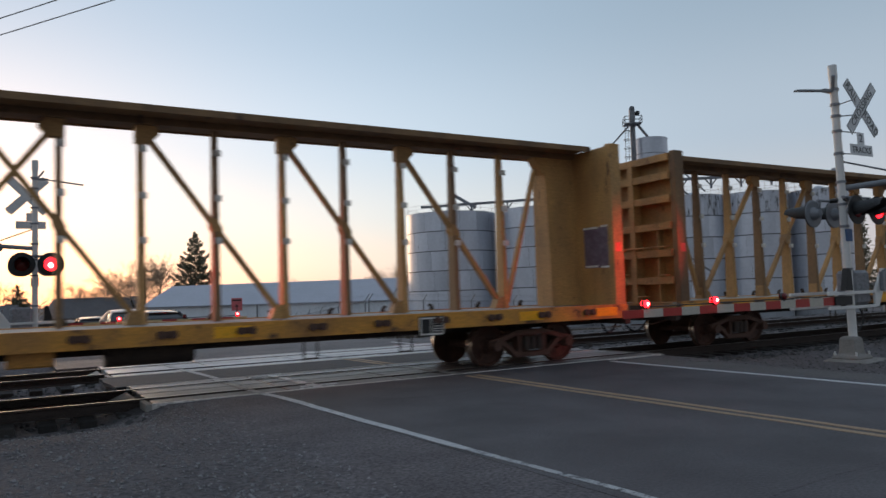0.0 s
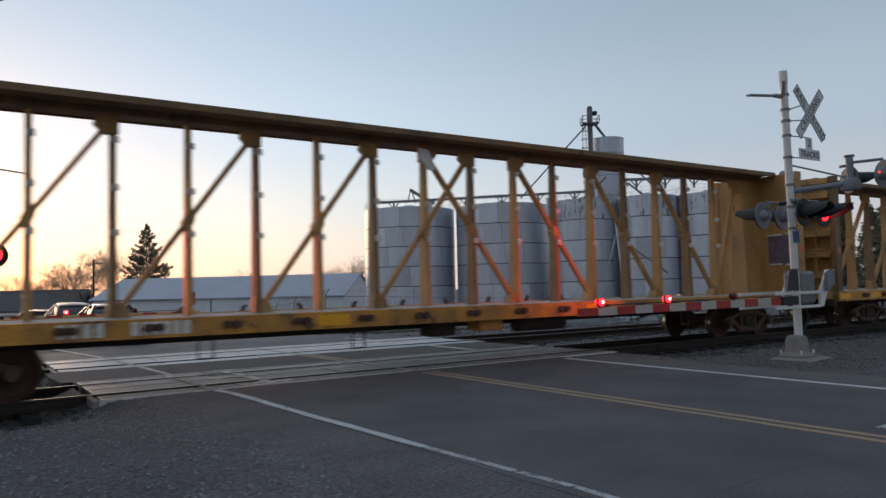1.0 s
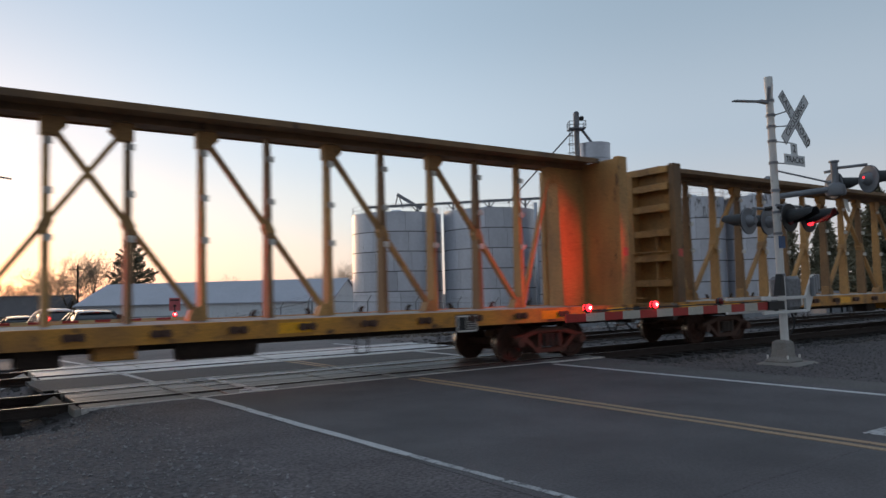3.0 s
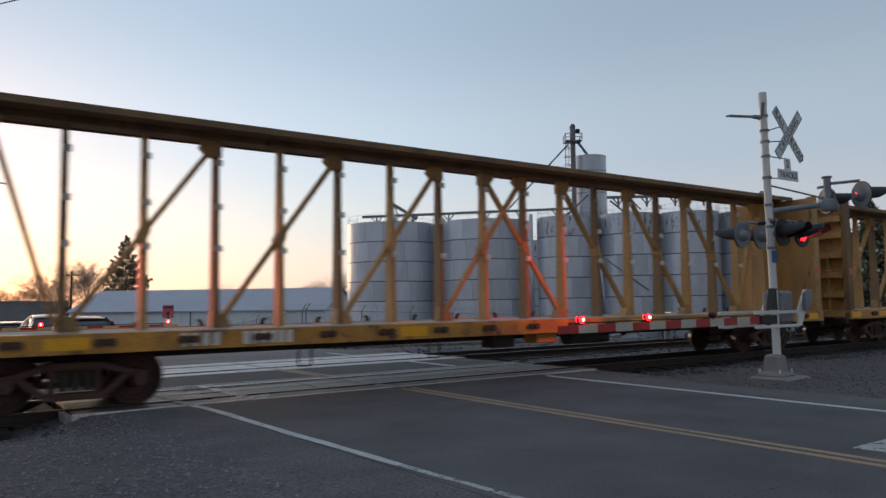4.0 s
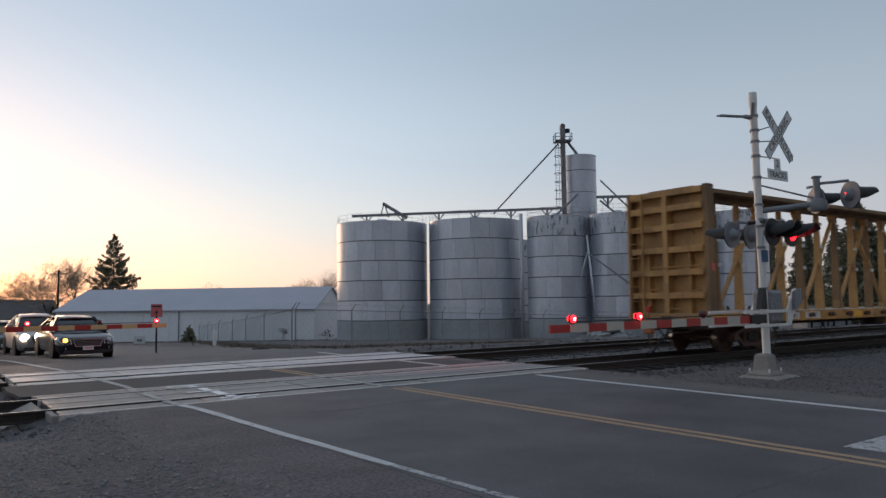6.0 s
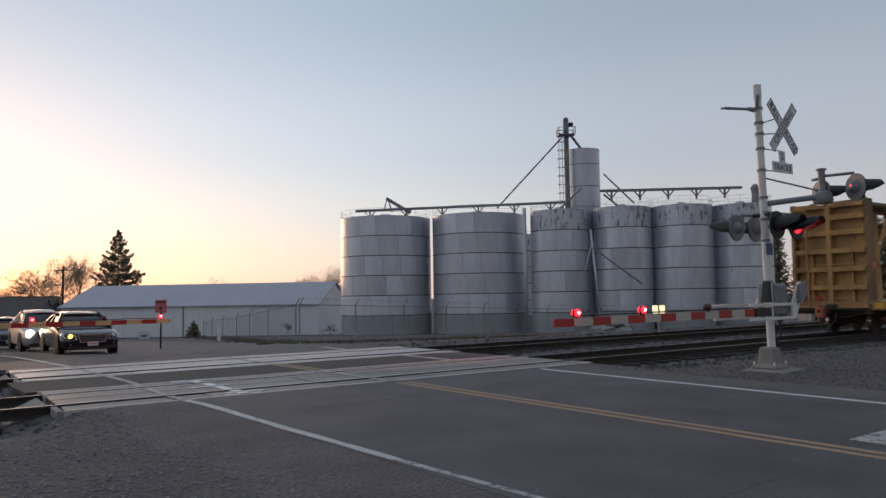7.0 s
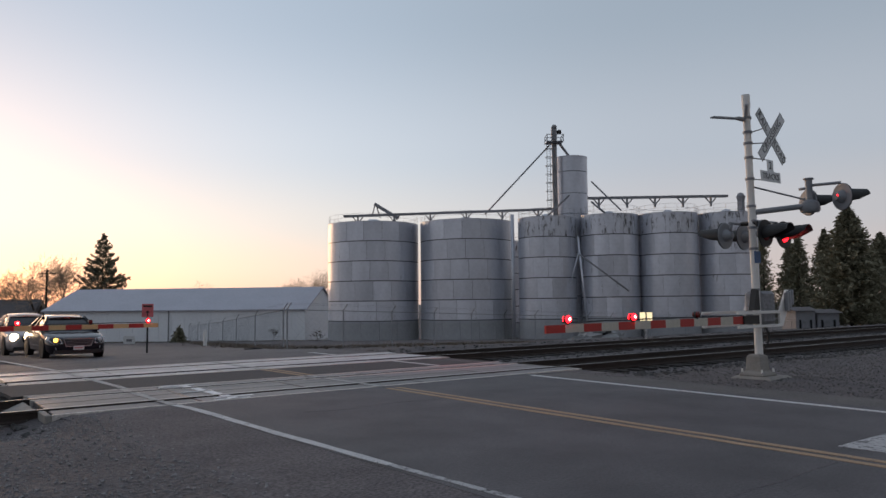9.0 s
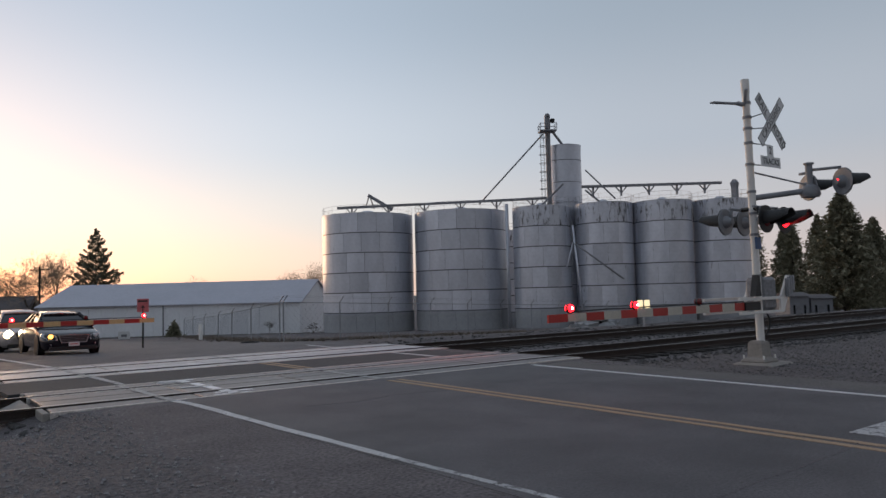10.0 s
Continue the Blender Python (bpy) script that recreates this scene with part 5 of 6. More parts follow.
def crossing_signal(m, light, lit_front, lit_back, lit_arm, label, size=1.0):
    """A mast with crossbuck, flashing lights and a lowered gate; the road's traffic comes from -y, the gate points to -x."""
    g = tagged(empty("crossing_signal", m), label, "crossing signal", group="crossing signals")
    MA, GR, BK = M["mast"], M["grey"], M["black"]
    # foundation and mast
    bm = bmesh.new()
    rings(bm, [[(a * w + 0.07, b * w - 0.04, z) for a, b in ((-1, -1), (1, -1), (1, 1), (-1, 1))] for z, w in ((-0.35, 0.44), (-0.02, 0.44), (0.03, 0.36))])
    part("foundation", bm, M["old_concrete"], g, "chipped concrete foundation", 0.02)
    bm = bmesh.new()
    rings(bm, [[(a * w, b * w, z) for a, b in ((-1, -1), (1, -1), (1, 1), (-1, 1))] for z, w in ((0.03, 0.27), (0.1, 0.24), (0.12, 0.17), (0.42, 0.15), (0.46, 0.1))])
    part("base_casting", bm, M["old_concrete"], g, "cast junction base", 0.02)
    for a, b in ((-1, -1), (1, -1), (1, 1), (-1, 1)):
        bar(g, "anchor_bolt", (a * 0.21, b * 0.21, 0.02), (a * 0.21, b * 0.21, 0.17), 0.02, MA, 6)
    bm = bmesh.new()
    lathe(bm, [(0.4, 0.078), (5.45, 0.072), (5.5, 0.083), (5.76, 0.083), (5.77, 0.06)], (0.02, -0.035, 0), (0, 0, 1), 20)
    part("mast", bm, MA, g, "silver-painted tubular mast")
    for z in (1.72, 2.55, 2.98, 3.42, 3.98, 4.42, 4.72, 4.95, 5.25):
        bm = bmesh.new()
        lathe(bm, [(z, 0.07), (z, 0.092), (z + 0.05, 0.092), (z + 0.05, 0.07)], (0.02, -0.035, 0), (0, 0, 1), 18)
        box(bm, 0.05, 0.14, -0.03, 0.03, z + 0.005, z + 0.045)
        part("band_clamp", bm, GR, g)
    bm = bmesh.new()
    beam(bm, (0.1, 0, 5.24), (-0.3, -0.01, 5.24), 0.1, 0.05)
    beam(bm, (-0.28, -0.01, 5.23), (-1.18, -0.02, 5.13), 0.1, 0.03)
    beam(bm, (-0.05, -0.06, 5.28), (-0.2, -0.18, 5.5), 0.05, 0.05)
    part("top_bracket", bm, GR, g)
    # crossbuck and track count
    for nm, sg in (("crossbuck_blade", -1), ("crossbuck_blade", 1)):
        bl = empty(nm, pose(0.2, -0.43 - (0.012 if sg > 0 else 0), 4.83, 0, 0, 0) @ pose(0, 0, 0, 0, 45.5 * -sg, 0))
        bl.parent = g
        bm = bmesh.new()
        box(bm, -0.66, 0.66, -0.005, 0.005, -0.115, 0.115)
        part("blade", bm, M["sign_white"], bl, "white reflective blade", 0.002)
        bm = bmesh.new()
        for a in ((-0.655, 0.655, 0.1, 0.112), (-0.655, 0.655, -0.112, -0.1), (-0.655, -0.643, -0.1, 0.1), (0.643, 0.655, -0.1, 0.1)):
            box(bm, a[0], a[1], -0.0075, -0.005, a[2], a[3])
        part("border", bm, M["sign_black"], bl)
        if sg > 0:
            lettering("CROSSING", 0.2, pose(0, -0.006, 0, 90, 0, 0), M["sign_black"], bl, space=1.05)
        else:
            lettering("RAIL", 0.2, pose(-0.4, -0.006, 0, 90, 0, 0), M["sign_black"], bl, space=1.1)
            lettering("ROAD", 0.2, pose(0.4, -0.006, 0, 90, 0, 0), M["sign_black"], bl, space=1.1)
    sg = empty("track_count_sign", pose(0.11, -0.43, 4.0))
    sg.parent = g
    for a in ((-0.115, 0.115, 0.112, 0.34), (-0.37, 0.37, -0.105, 0.108)):
        bm = bmesh.new()
        box(bm, a[0], a[1], -0.005, 0.005, a[2], a[3])
        part("plate", bm, M["sign_white"], sg, "", 0.002)
    lettering("2", 0.22, pose(0, -0.006, 0.225, 90, 0, 0), M["sign_black"], sg)
    lettering("TRACKS", 0.17, pose(0, -0.006, 0, 90, 0, 0), M["sign_black"], sg)
    for z, zz in ((4.97, 5.02), (4.74, 4.7), (4.44, 4.34), (4.0, 3.93)):
        bar(g, "sign_bracket", (0.05, -0.08, z), (0.12, -0.42, zz), 0.012, GR, 6)
    # the two pairs of lights on the mast
    bar(g, "crossarm", (-0.42, 0.2, 3.1), (0.42, 0.2, 3.1), 0.028, GR)
    bar(g, "crossarm", (-0.42, -0.3, 3.1), (0.5, -0.3, 3.1), 0.028, GR)
    bar(g, "arm_stub", (0, 0.2, 3.1), (0, -0.3, 3.1), 0.045, BK)
    for k, x in enumerate((-0.35, 0.34)):
        lamp_head(g, x, 0.36, 2.86, 0, lit_back[k], k == 1, size)
        bar(g, "drop_pipe", (x, 0.2, 3.1), (x, 0.24, 2.92), 0.035, GR)
        lamp_head(g, x + 0.06, -0.48, 2.84, 180, lit_front[k])
        bar(g, "drop_pipe", (x + 0.06, -0.3, 3.1), (x + 0.06, -0.36, 2.92), 0.035, BK)
    # side arm with a pair for the side street
    bar(g, "side_arm", (0.05, -0.03, 3.32), (0.98, -0.75, 3.44), 0.06, GR, 10)
    bar(g, "stay_rod", (0.05, -0.03, 3.86), (0.9, -0.7, 3.56), 0.018, GR, 6)
    bm = bmesh.new()
    lathe(bm, [(3.3, 0.17), (3.36, 0.2), (3.5, 0.17), (3.56, 0.07), (3.96, 0.07), (3.97, 0.1), (4.0, 0.1), (4.01, 0.05)], (0.98, -0.75, 0), (0, 0, 1), 18)
    part("junction_post", bm, GR, g)
    bar(g, "crossarm", (0.98, -0.75, 3.85), (1.05, -1.35, 3.83), 0.03, GR)
    bar(g, "crossarm", (0.98, -0.75, 3.8), (0.98, -0.55, 3.8), 0.03, GR)
    lamp_head(g, 1.12, -0.66, 3.52, -115, False)
    lamp_head(g, 1.16, -1.32, 3.56, -115, False, dot=True)
    # identification plate
    bm = bmesh.new()
    box(bm, -0.08, 0.12, -0.12, -0.1, 2.28, 2.52)
    part("blue_plate", bm, M["sign_blue"], g, "small blue notice plate")
    # gate machine with counterweight arms
    bm = bmesh.new()
    box(bm, 0.08, 0.62, -0.12, 0.28, 1.05, 1.72)
    part("gate_machine", bm, M["leg"], g, "grey cast gate machine", 0.06)
    for y in (-0.2, 0.58):
        bm = bmesh.new()
        pr = [(-0.9, 1.32), (0.62, 1.32), (0.9, 1.74), (1.02, 1.74), (1.02, 1.5), (0.72, 1.0), (0.6, 1.0), (0.6, 1.26), (-0.9, 1.26)]
        rings(bm, [[(a, yy, z) for a, z in pr] for yy in (y, y + 0.05)])
        part("counterweight_arm", bm, MA, g, "", 0.006)
        bm = bmesh.new()
        box(bm, -0.9, 0.62, y - 0.01, y + 0.05, 0.99, 1.045)
        part("support_arm", bm, MA, g, "", 0.006)
        for k in range(3):
            bm = bmesh.new()
            box(bm, 0.76 + 0.09 * k, 0.84 + 0.09 * k, y - 0.09, y - 0.01, 1.3 + 0.06 * k, 1.68 + 0.03 * k)
            part("counterweight", bm, GR, g, "", 0.01)
    bm = bmesh.new()
    rings(bm, [[(a, yy, z) for a, z in ((-0.42, 1.34), (-0.2, 1.34), (-0.22, 1.72), (-0.3, 1.76))] for yy in (-0.24, -0.12)])
    part("guard_plate", bm, BK, g)
    bm = bmesh.new()
    path_tube(bm, [(0.2, -0.1, 1.0), (0.26, -0.12, 0.85), (0.24, -0.12, 0.7), (0.12, -0.1, 0.55)], 0.02, 6)
    part("cable", bm, BK, g)
    # gate arm, striped
    ga = empty("gate_arm", pose(-0.3, -0.08, 1.15))
    ga.parent = g
    n = 13
    end = -5.68 if size == 1.0 else -5.5
    for k in range(n):
        x0, x1 = end + 0.42 * k, min(end + 0.42 * (k + 1), -0.05)
        hh = 0.062 + 0.014 * k / n
        bm = bmesh.new()
        box(bm, x0 + 0.001, x1 - 0.001, -0.018, 0.018, -hh, hh)
        part("stripe", bm, M["gate_red"] if (k + (size > 1.0)) % 2 == 0 else M[light], ga)
    bm = bmesh.new()
    box(bm, -0.3, 0.25, -0.05, 0.05, -0.085, 0.085)
    part("arm_clamp", bm, BK, ga, "", 0.01)
    for x, on in zip((-5.2, -3.62, -1.8), lit_arm):
        bm = bmesh.new()
        lathe(bm, [(-0.022, 0.05), (-0.022, 0.062), (0.022, 0.062), (0.022, 0.05)], (x, 0, 0.145), (0, 1, 0), 16)
        box(bm, x - 0.03, x + 0.03, -0.02, 0.02, 0.06, 0.09)
        part("lamp_body", bm, BK, ga)
        for s in (-1, 1):
            bm = bmesh.new()
            lathe(bm, [(s * 0.022, 0.06), (s * 0.05, 0.055), (s * 0.065, 0.01)], (x, 0, 0.145), (0, 1, 0), 14)
            part("arm_lamp", bm, M["red_on"] if on else M["red_off"], ga, "glowing red gate lamp" if on else "unlit red gate lamp")
            if on:
                bm = bmesh.new()
                lathe(bm, [(s * 0.058, 0.026), (s * 0.07, 0.02), (s * 0.074, 0.004)], (x, 0, 0.145), (0, 1, 0), 10)
                part("lamp_core", bm, M["red_hot"], ga)
    bm = bmesh.new()
    path_tube(bm, [(-0.3 - 0.5 * k, 0, 0.1 - 0.008 * (k % 2)) for k in range(11)], 0.012, 5)
    part("lamp_cable", bm, BK, ga)
    return g


SIGNAL_X, SIGNAL_Y = 13.86, 8.28
crossing_signal(pose(SIGNAL_X + 0.035, SIGNAL_Y - 0.06, -0.03, -0.55, -0.3, 0), "gate_white", (False, True), (True, False), (True, True, False), "silver crossing mast with crossbuck, red flashing lights and lowered gate")
crossing_signal(pose(0.56, 22.95, -0.22, 0, 0, 180), "gate_amber_lit", (True, False), (True, False), (True, False, True), "silver crossing mast with lowered red striped gate, its pale stripes coloured amber as if headlit", 1.2)


def red_beam(p, q, energy, cone):
    """The light that a flashing light throws."""
    o = new("signal_beam", bpy.data.lights.new("signal_beam", "SPOT"))
    o.data.color, o.data.energy, o.data.spot_size, o.data.spot_blend, o.data.shadow_soft_size = (1.0, 0.04, 0.02), energy, radians(cone), 0.8, 0.08
    o.matrix_world = look(p, q)


red_beam((SIGNAL_X - 0.31, SIGNAL_Y + 0.41, 2.79), (10.9, 13.1, 2.3), 620, 62)
red_beam((0.56 + 0.4, 22.95 - 1.05, 2.62), (4.3, 13.1, 2.1), 1000, 27)


# ---- vehicles waiting beyond the tracks ----
def wheel_parts(v, x, y, r):
    w = empty("wheel", pose(x, y, r))
    w.parent = v
    s = 1 if x > 0 else -1
    bm = bmesh.new()
    lathe(bm, [(-0.11, r * 0.66), (-0.11, r * 0.95), (-0.08, r), (0.08, r), (0.11, r * 0.95), (0.11, r * 0.66)], (0, 0, 0), (s, 0, 0), 28)
    part("tyre", bm, M["tyre"], w)
    bm = bmesh.new()
    lathe(bm, [(0.0, 0.05), (0.02, r * 0.68), (0.1, r * 0.68), (0.09, r * 0.6), (0.05, r * 0.55), (0.06, 0.08), (0.09, 0.06), (0.09, 0.02)], (0, 0, 0), (s, 0, 0), 20)
    part("rim", bm, M["rim"], w)


def vehicle(m, paint, tall, lamps, name, label):
    """A passenger car that faces -y; tall stretches it to a utility car."""
    v = tagged(empty(name, m), label, "car", group="waiting vehicles")
    k = tall
    st = [(-2.38, 0.58, 0.56, 0.34, 0.6), (-2.3, 0.76, 0.72, 0.24, 0.68), (-2.1, 0.86, 0.82, 0.2, 0.74), (-1.6, 0.91, 0.88, 0.19, 0.83), (-1.0, 0.92, 0.9, 0.19, 0.93), (0, 0.92, 0.9, 0.19, 0.95), (1.2, 0.92, 0.9, 0.19, 0.98), (1.95, 0.9, 0.86, 0.22, 1.0), (2.28, 0.84, 0.8, 0.33, 0.95), (2.38, 0.72, 0.68, 0.42, 0.84)]
    loops = []
    for y, w, wb, zl, zb in st:
        zb, zl = zb * k, zl * (1 + (k - 1) * 1.5)
        zm = zl + (zb - zl) * 0.55
        half = [(w * 0.86, zl), (w * 0.97, zl + 0.08), (w, zm), (wb, zb - 0.06), (wb * 0.93, zb - 0.012), (wb * 0.6, zb + 0.012)]
        loops.append([(a, y, z) for a, z in half] + [(-a, y, z) for a, z in half[::-1]])
    bm = bmesh.new()
    rings(bm, loops, smooth=True)
    part("body", bm, paint, v)
    gs = [(-1.12, 0.74, 0.9, 0.93), (-0.3, 0.57, 0.9, 1.36), (0.35, 0.57, 0.9, 1.41), (1.05, 0.55, 0.92, 1.34), (1.85 if k < 1.1 else 2.1, 0.66, 0.94, 1.0 if k < 1.1 else 1.05)]
    loops = [[(a * (1.22 if z == zb else 1.0), y, z * k) for a, z in ((w, zb), (w, zt), (-w, zt), (-w, zb))] for y, w, zb, zt in gs]
    bm = bmesh.new()
    rings(bm, loops)
    part("glazing", bm, M["glass"], v, "dark reflecting glass", 0.03)
    bm = bmesh.new()
    rp = [(-0.42, 0.55, 1.355), (-0.1, 0.57, 1.4), (0.4, 0.57, 1.425), (0.95, 0.55, 1.38), (1.2, 0.53, 1.32)]
    rings(bm, [[(w * 1.03, y, z * k - 0.05), (w * 0.9, y, z * k + 0.005), (0, y, z * k + 0.025), (-w * 0.9, y, z * k + 0.005), (-w * 1.03, y, z * k - 0.05), (0, y, z * k - 0.03)] for y, w, z in rp], smooth=True)
    part("roof", bm, paint, v)
    for s in (-1, 1):
        for p, q in (((s * 0.88, -1.1, 0.93 * k), (s * 0.575, -0.36, 1.37 * k)), ((s * 0.885, 0.32, 0.93 * k), (s * 0.58, 0.3, 1.4 * k)), ((s * 0.8, 1.8, 0.98 * k), (s * 0.555, 1.1, 1.34 * k))):
            bm = bmesh.new()
            beam(bm, p, q, 0.06, 0.07)
            part("pillar", bm, paint, v)
        bm = bmesh.new()
        rings(bm, [[(s * (0.9 + a), -0.75 + b, z * k) for a, b in ((0, 0), (0.2, 0.02), (0.2, 0.12), (0, 0.1))] for z in (0.95, 1.08)])
        part("wing_mirror", bm, paint, v, "", 0.02)
        for y in (-1.42, 1.38):
            wheel_parts(v, s * 0.82, y, 0.33 * (1 + (k - 1) * 0.6))
            bm = bmesh.new()
            lathe(bm, [(0.0, 0.38 * k), (0.02, 0.375 * k), (0.02, 0.33 * k)], (s * 0.905, y, 0.33 * k), (s, 0, 0), 24)
            part("wheel_arch", bm, M["black"], v)
        bm = bmesh.new()
        rings(bm, [[(s * a, y, z * k) for a, y, z in ((0.48, -2.35 + o, 0.53), (0.74, -2.24 + o, 0.54), (0.895, -1.94 + o, 0.68), (0.84, -1.9 + o, 0.755), (0.52, -2.27 + o, 0.68))] for o in (-0.07, 0.06)])
        on = lamps[0 if s < 0 else 1]
        hl = part("headlight", bm, M["lens"], v, "lit headlight" if on != "lens" else "clear unlit headlight")
        bm = bmesh.new()
        rb = 0.16 if on == "headlight" else 0.075
        lathe(bm, [(0, rb), (0.04, rb * 0.8), (0.06, 0.02)], (s * 0.66, -2.3, 0.645 * k), (0, -1, 0), 16)
        part("bulb", bm, M[on], hl)
        bm = bmesh.new()
        lathe(bm, [(0, 0.055), (0.03, 0.05), (0.035, 0.01)], (s * 0.62, -2.31, 0.4 * k), (0, -1, 0), 14)
        part("fog_light", bm, M["lens"], v)
    bm = bmesh.new()
    rings(bm, [[(a, -2.4 + o, z * k) for a, z in ((-0.44, 0.68), (0.44, 0.68), (0.36, 0.46), (-0.36, 0.46))] for o in (-0.01, 0.1)])
    gr = part("grille", bm, M["black"], v)
    bm = bmesh.new()
    ring = [Vector((a, -2.425, z * k)) for a, z in ((-0.45, 0.69), (0.45, 0.69), (0.37, 0.45), (-0.37, 0.45))]
    for p, q in zip(ring, ring[1:] + ring[:1]):
        beam(bm, p, q, 0.03, 0.025)
    part("grille_surround", bm, M["rim"], gr, "bright chrome surround")
    for r in range(4):
        bm = bmesh.new()
        box(bm, -0.4 + 0.015 * r, 0.4 - 0.015 * r, -2.418, -2.4, (0.65 - 0.05 * r) * k, (0.662 - 0.05 * r) * k)
        part("grille_bar", bm, M["leg"], gr)
    bm = bmesh.new()
    box(bm, -0.7, 0.7, -2.39, -2.2, 0.2 * k, 0.33 * k)
    part("lower_intake", bm, M["black"], v, "", 0.02)
    bm = bmesh.new()
    box(bm, -0.16, 0.16, -2.45, -2.41, 0.33 * k, 0.46 * k)
    pl = part("number_plate", bm, M["sign_white"], v, "white number plate with a plain bar")
    bm = bmesh.new()
    box(bm, -0.12, 0.12, -2.454, -2.451, 0.38 * k, 0.41 * k)
    part("plate_bar", bm, M["sign_red"], pl)
    return v


def parked(x, y, turn=0):
    return pose(x, y, level(x, y) + 0.004, 0, 0, turn)


vehicle(parked(4.78, 28.95, 1.5), M["car_black"], 1.0, ("amber_on", "lens"), "sedan_car", "dark glossy sedan with an amber-lit lamp waiting at the lowered gate")
vehicle(parked(4.35, 35.3, 1.5), M["car_silver"], 1.17, ("headlight", "headlight"), "utility_car", "silver utility car with bright headlights waiting behind the sedan")
vehicle(parked(3.6, 41.6, 1.5), M["car_dark"], 1.05, ("lens", "lens"), "sedan_car", "dark blue car waiting behind the silver one")

def headlight_beam(p, q):
    """The light that a lit headlight throws ahead of its car."""
    o = new("headlight_beam", bpy.data.lights.new("headlight_beam", "SPOT"))
    o.data.color, o.data.energy, o.data.spot_size, o.data.spot_blend, o.data.shadow_soft_size = (1.0, 0.78, 0.5), 260, radians(40), 0.9, 0.08
    o.matrix_world = look(p, q)


headlight_beam((3.68, 32.7, level(3.68, 32.7) + 0.78), (4.3, 29.0, level(4.3, 29.0) + 0.75))

# ---- fence, yard things ----
def fence(points, step, label):
    f = tagged(empty("chain_link_fence"), label, "fence")
    bm = bmesh.new()
    tube(bm, (0, 0, -0.25), (0, 0, 2.0), 0.04, seg=6)
    tube(bm, (0, 0, 1.98), (0.12, -0.22, 2.3), 0.028, seg=5)
    post = mesh_of(bm, "fence_post", M["wire"])
    verts, faces = [], []

    def thread(p, q, r):
        p, q = Vector(p), Vector(q)
        ax = (q - p).normalized()
        a = ax.orthogonal().normalized() * r
        b = ax.cross(a)
        k = len(verts)
        for c in (p, q):
            verts.extend([c + a, c - 0.5 * a + 0.87 * b, c - 0.5 * a - 0.87 * b])
        for i in range(3):
            faces.append((k + i, k + (i + 1) % 3, k + 3 + (i + 1) % 3, k + 3 + i))

    for (e0, d0), (e1, d1) in zip(points, points[1:]):
        n = max(1, round(math.hypot(e1 - e0, d1 - d0) / step))
        pts = []
        for i in range(n + 1):
            x, y = yard(e0 + (e1 - e0) * i / n, d0 + (d1 - d0) * i / n)
            pts.append(Vector((x, y, level(x, y) - 0.05)))
            piece("fence_post", post, f, Matrix.Translation(pts[-1]))
        for a, b in zip(pts, pts[1:]):
            up = Vector((0, 0, 1))
            for z, r in ((1.95, 0.022), (0.08, 0.008), (2.2, 0.005), (2.28, 0.005)):
                thread(a + up * z, b + up * z, r)
            m = int((b - a).length / 0.32)
            for i in range(m):
                for s in (-1, 1):
                    u0, u1 = i / m, min(1, max(0, (i + 6 * s) / m))
                    if abs(u1 - u0) < 0.02:
                        continue
                    hgt = 1.87 * abs(u1 - u0) * m / 6
                    thread(a.lerp(b, u0) + up * 0.08, a.lerp(b, u1) + up * (0.08 + hgt), 0.0035)
    me = bpy.data.meshes.new("wire_mesh")
    me.from_pydata([tuple(v) for v in verts], [], faces)
    me.materials.append(M["wire"])
    w = new("wire_mesh", me)
    w.parent = f
    tagged(w, kind="stuff")
    return f


fence([(-7.0, 36.0), (5.0, 50.0), (46.9, 95.0), (72.0, 120.0)], 3.6, "grey chain-link fence with slanted barbed-wire arms before the silos")
fence([(-7.3, 36.6), (-17.9, 64.0), (-29.2, 90.0)], 9.0, "grey chain-link fence with slanted arms before the white shed")


def rubble_pile(e, d):
    x, y = yard(e, d)
    g = tagged(empty("rubble_pile", pose(x, y, level(x, y))), "heap of broken pale concrete slabs on the ground", "rubble")
    rnd = random.Random(5)
    for k in range(46):
        a, r = rnd.uniform(0, 6.28), rnd.uniform(0, 1) ** 0.7
        px, py = 2.1 * r * math.cos(a), 1.1 * r * math.sin(a)
        sx, sy, sz = rnd.uniform(0.25, 0.7), rnd.uniform(0.2, 0.5), rnd.uniform(0.08, 0.24)
        bm = bmesh.new()
        for v in box(bm, -sx, sx, -sy, sy, -sz, sz):
            v.co *= rnd.uniform(0.75, 1.1)
        ob = part("slab", bm, M["rubble"], g)
        ob.matrix_basis = pose(px, py, 0.05 + 1.15 * (1 - r) * rnd.uniform(0.6, 1), rnd.uniform(-30, 30), rnd.uniform(-30, 30), rnd.uniform(0, 360))


rubble_pile(10.4, 46.0)


def marker_post(x, y):
    g = tagged(empty("marker_post", pose(x, y, level(x, y) - 0.1)), "pair of small pale yellow lit panels on a thin post", "marker")
    bm = bmesh.new()
    box(bm, -0.04, 0.04, -0.04, 0.04, -0.2, 1.0)
    part("post", bm, M["wire"], g)
    for s in (-1, 1):
        bm = bmesh.new()
        box(bm, -0.11, 0.11, -0.03, 0.03, -0.17, 0.17)
        ob = part("panel", bm, M["yellow_glow"], g, "pale yellow panel", 0.01)
        ob.matrix_basis = pose(s * 0.145 * math.cos(TURN), -s * 0.145 * math.sin(TURN), 0.97, 0, 0, -35)


marker_post(25.06, 19.6)


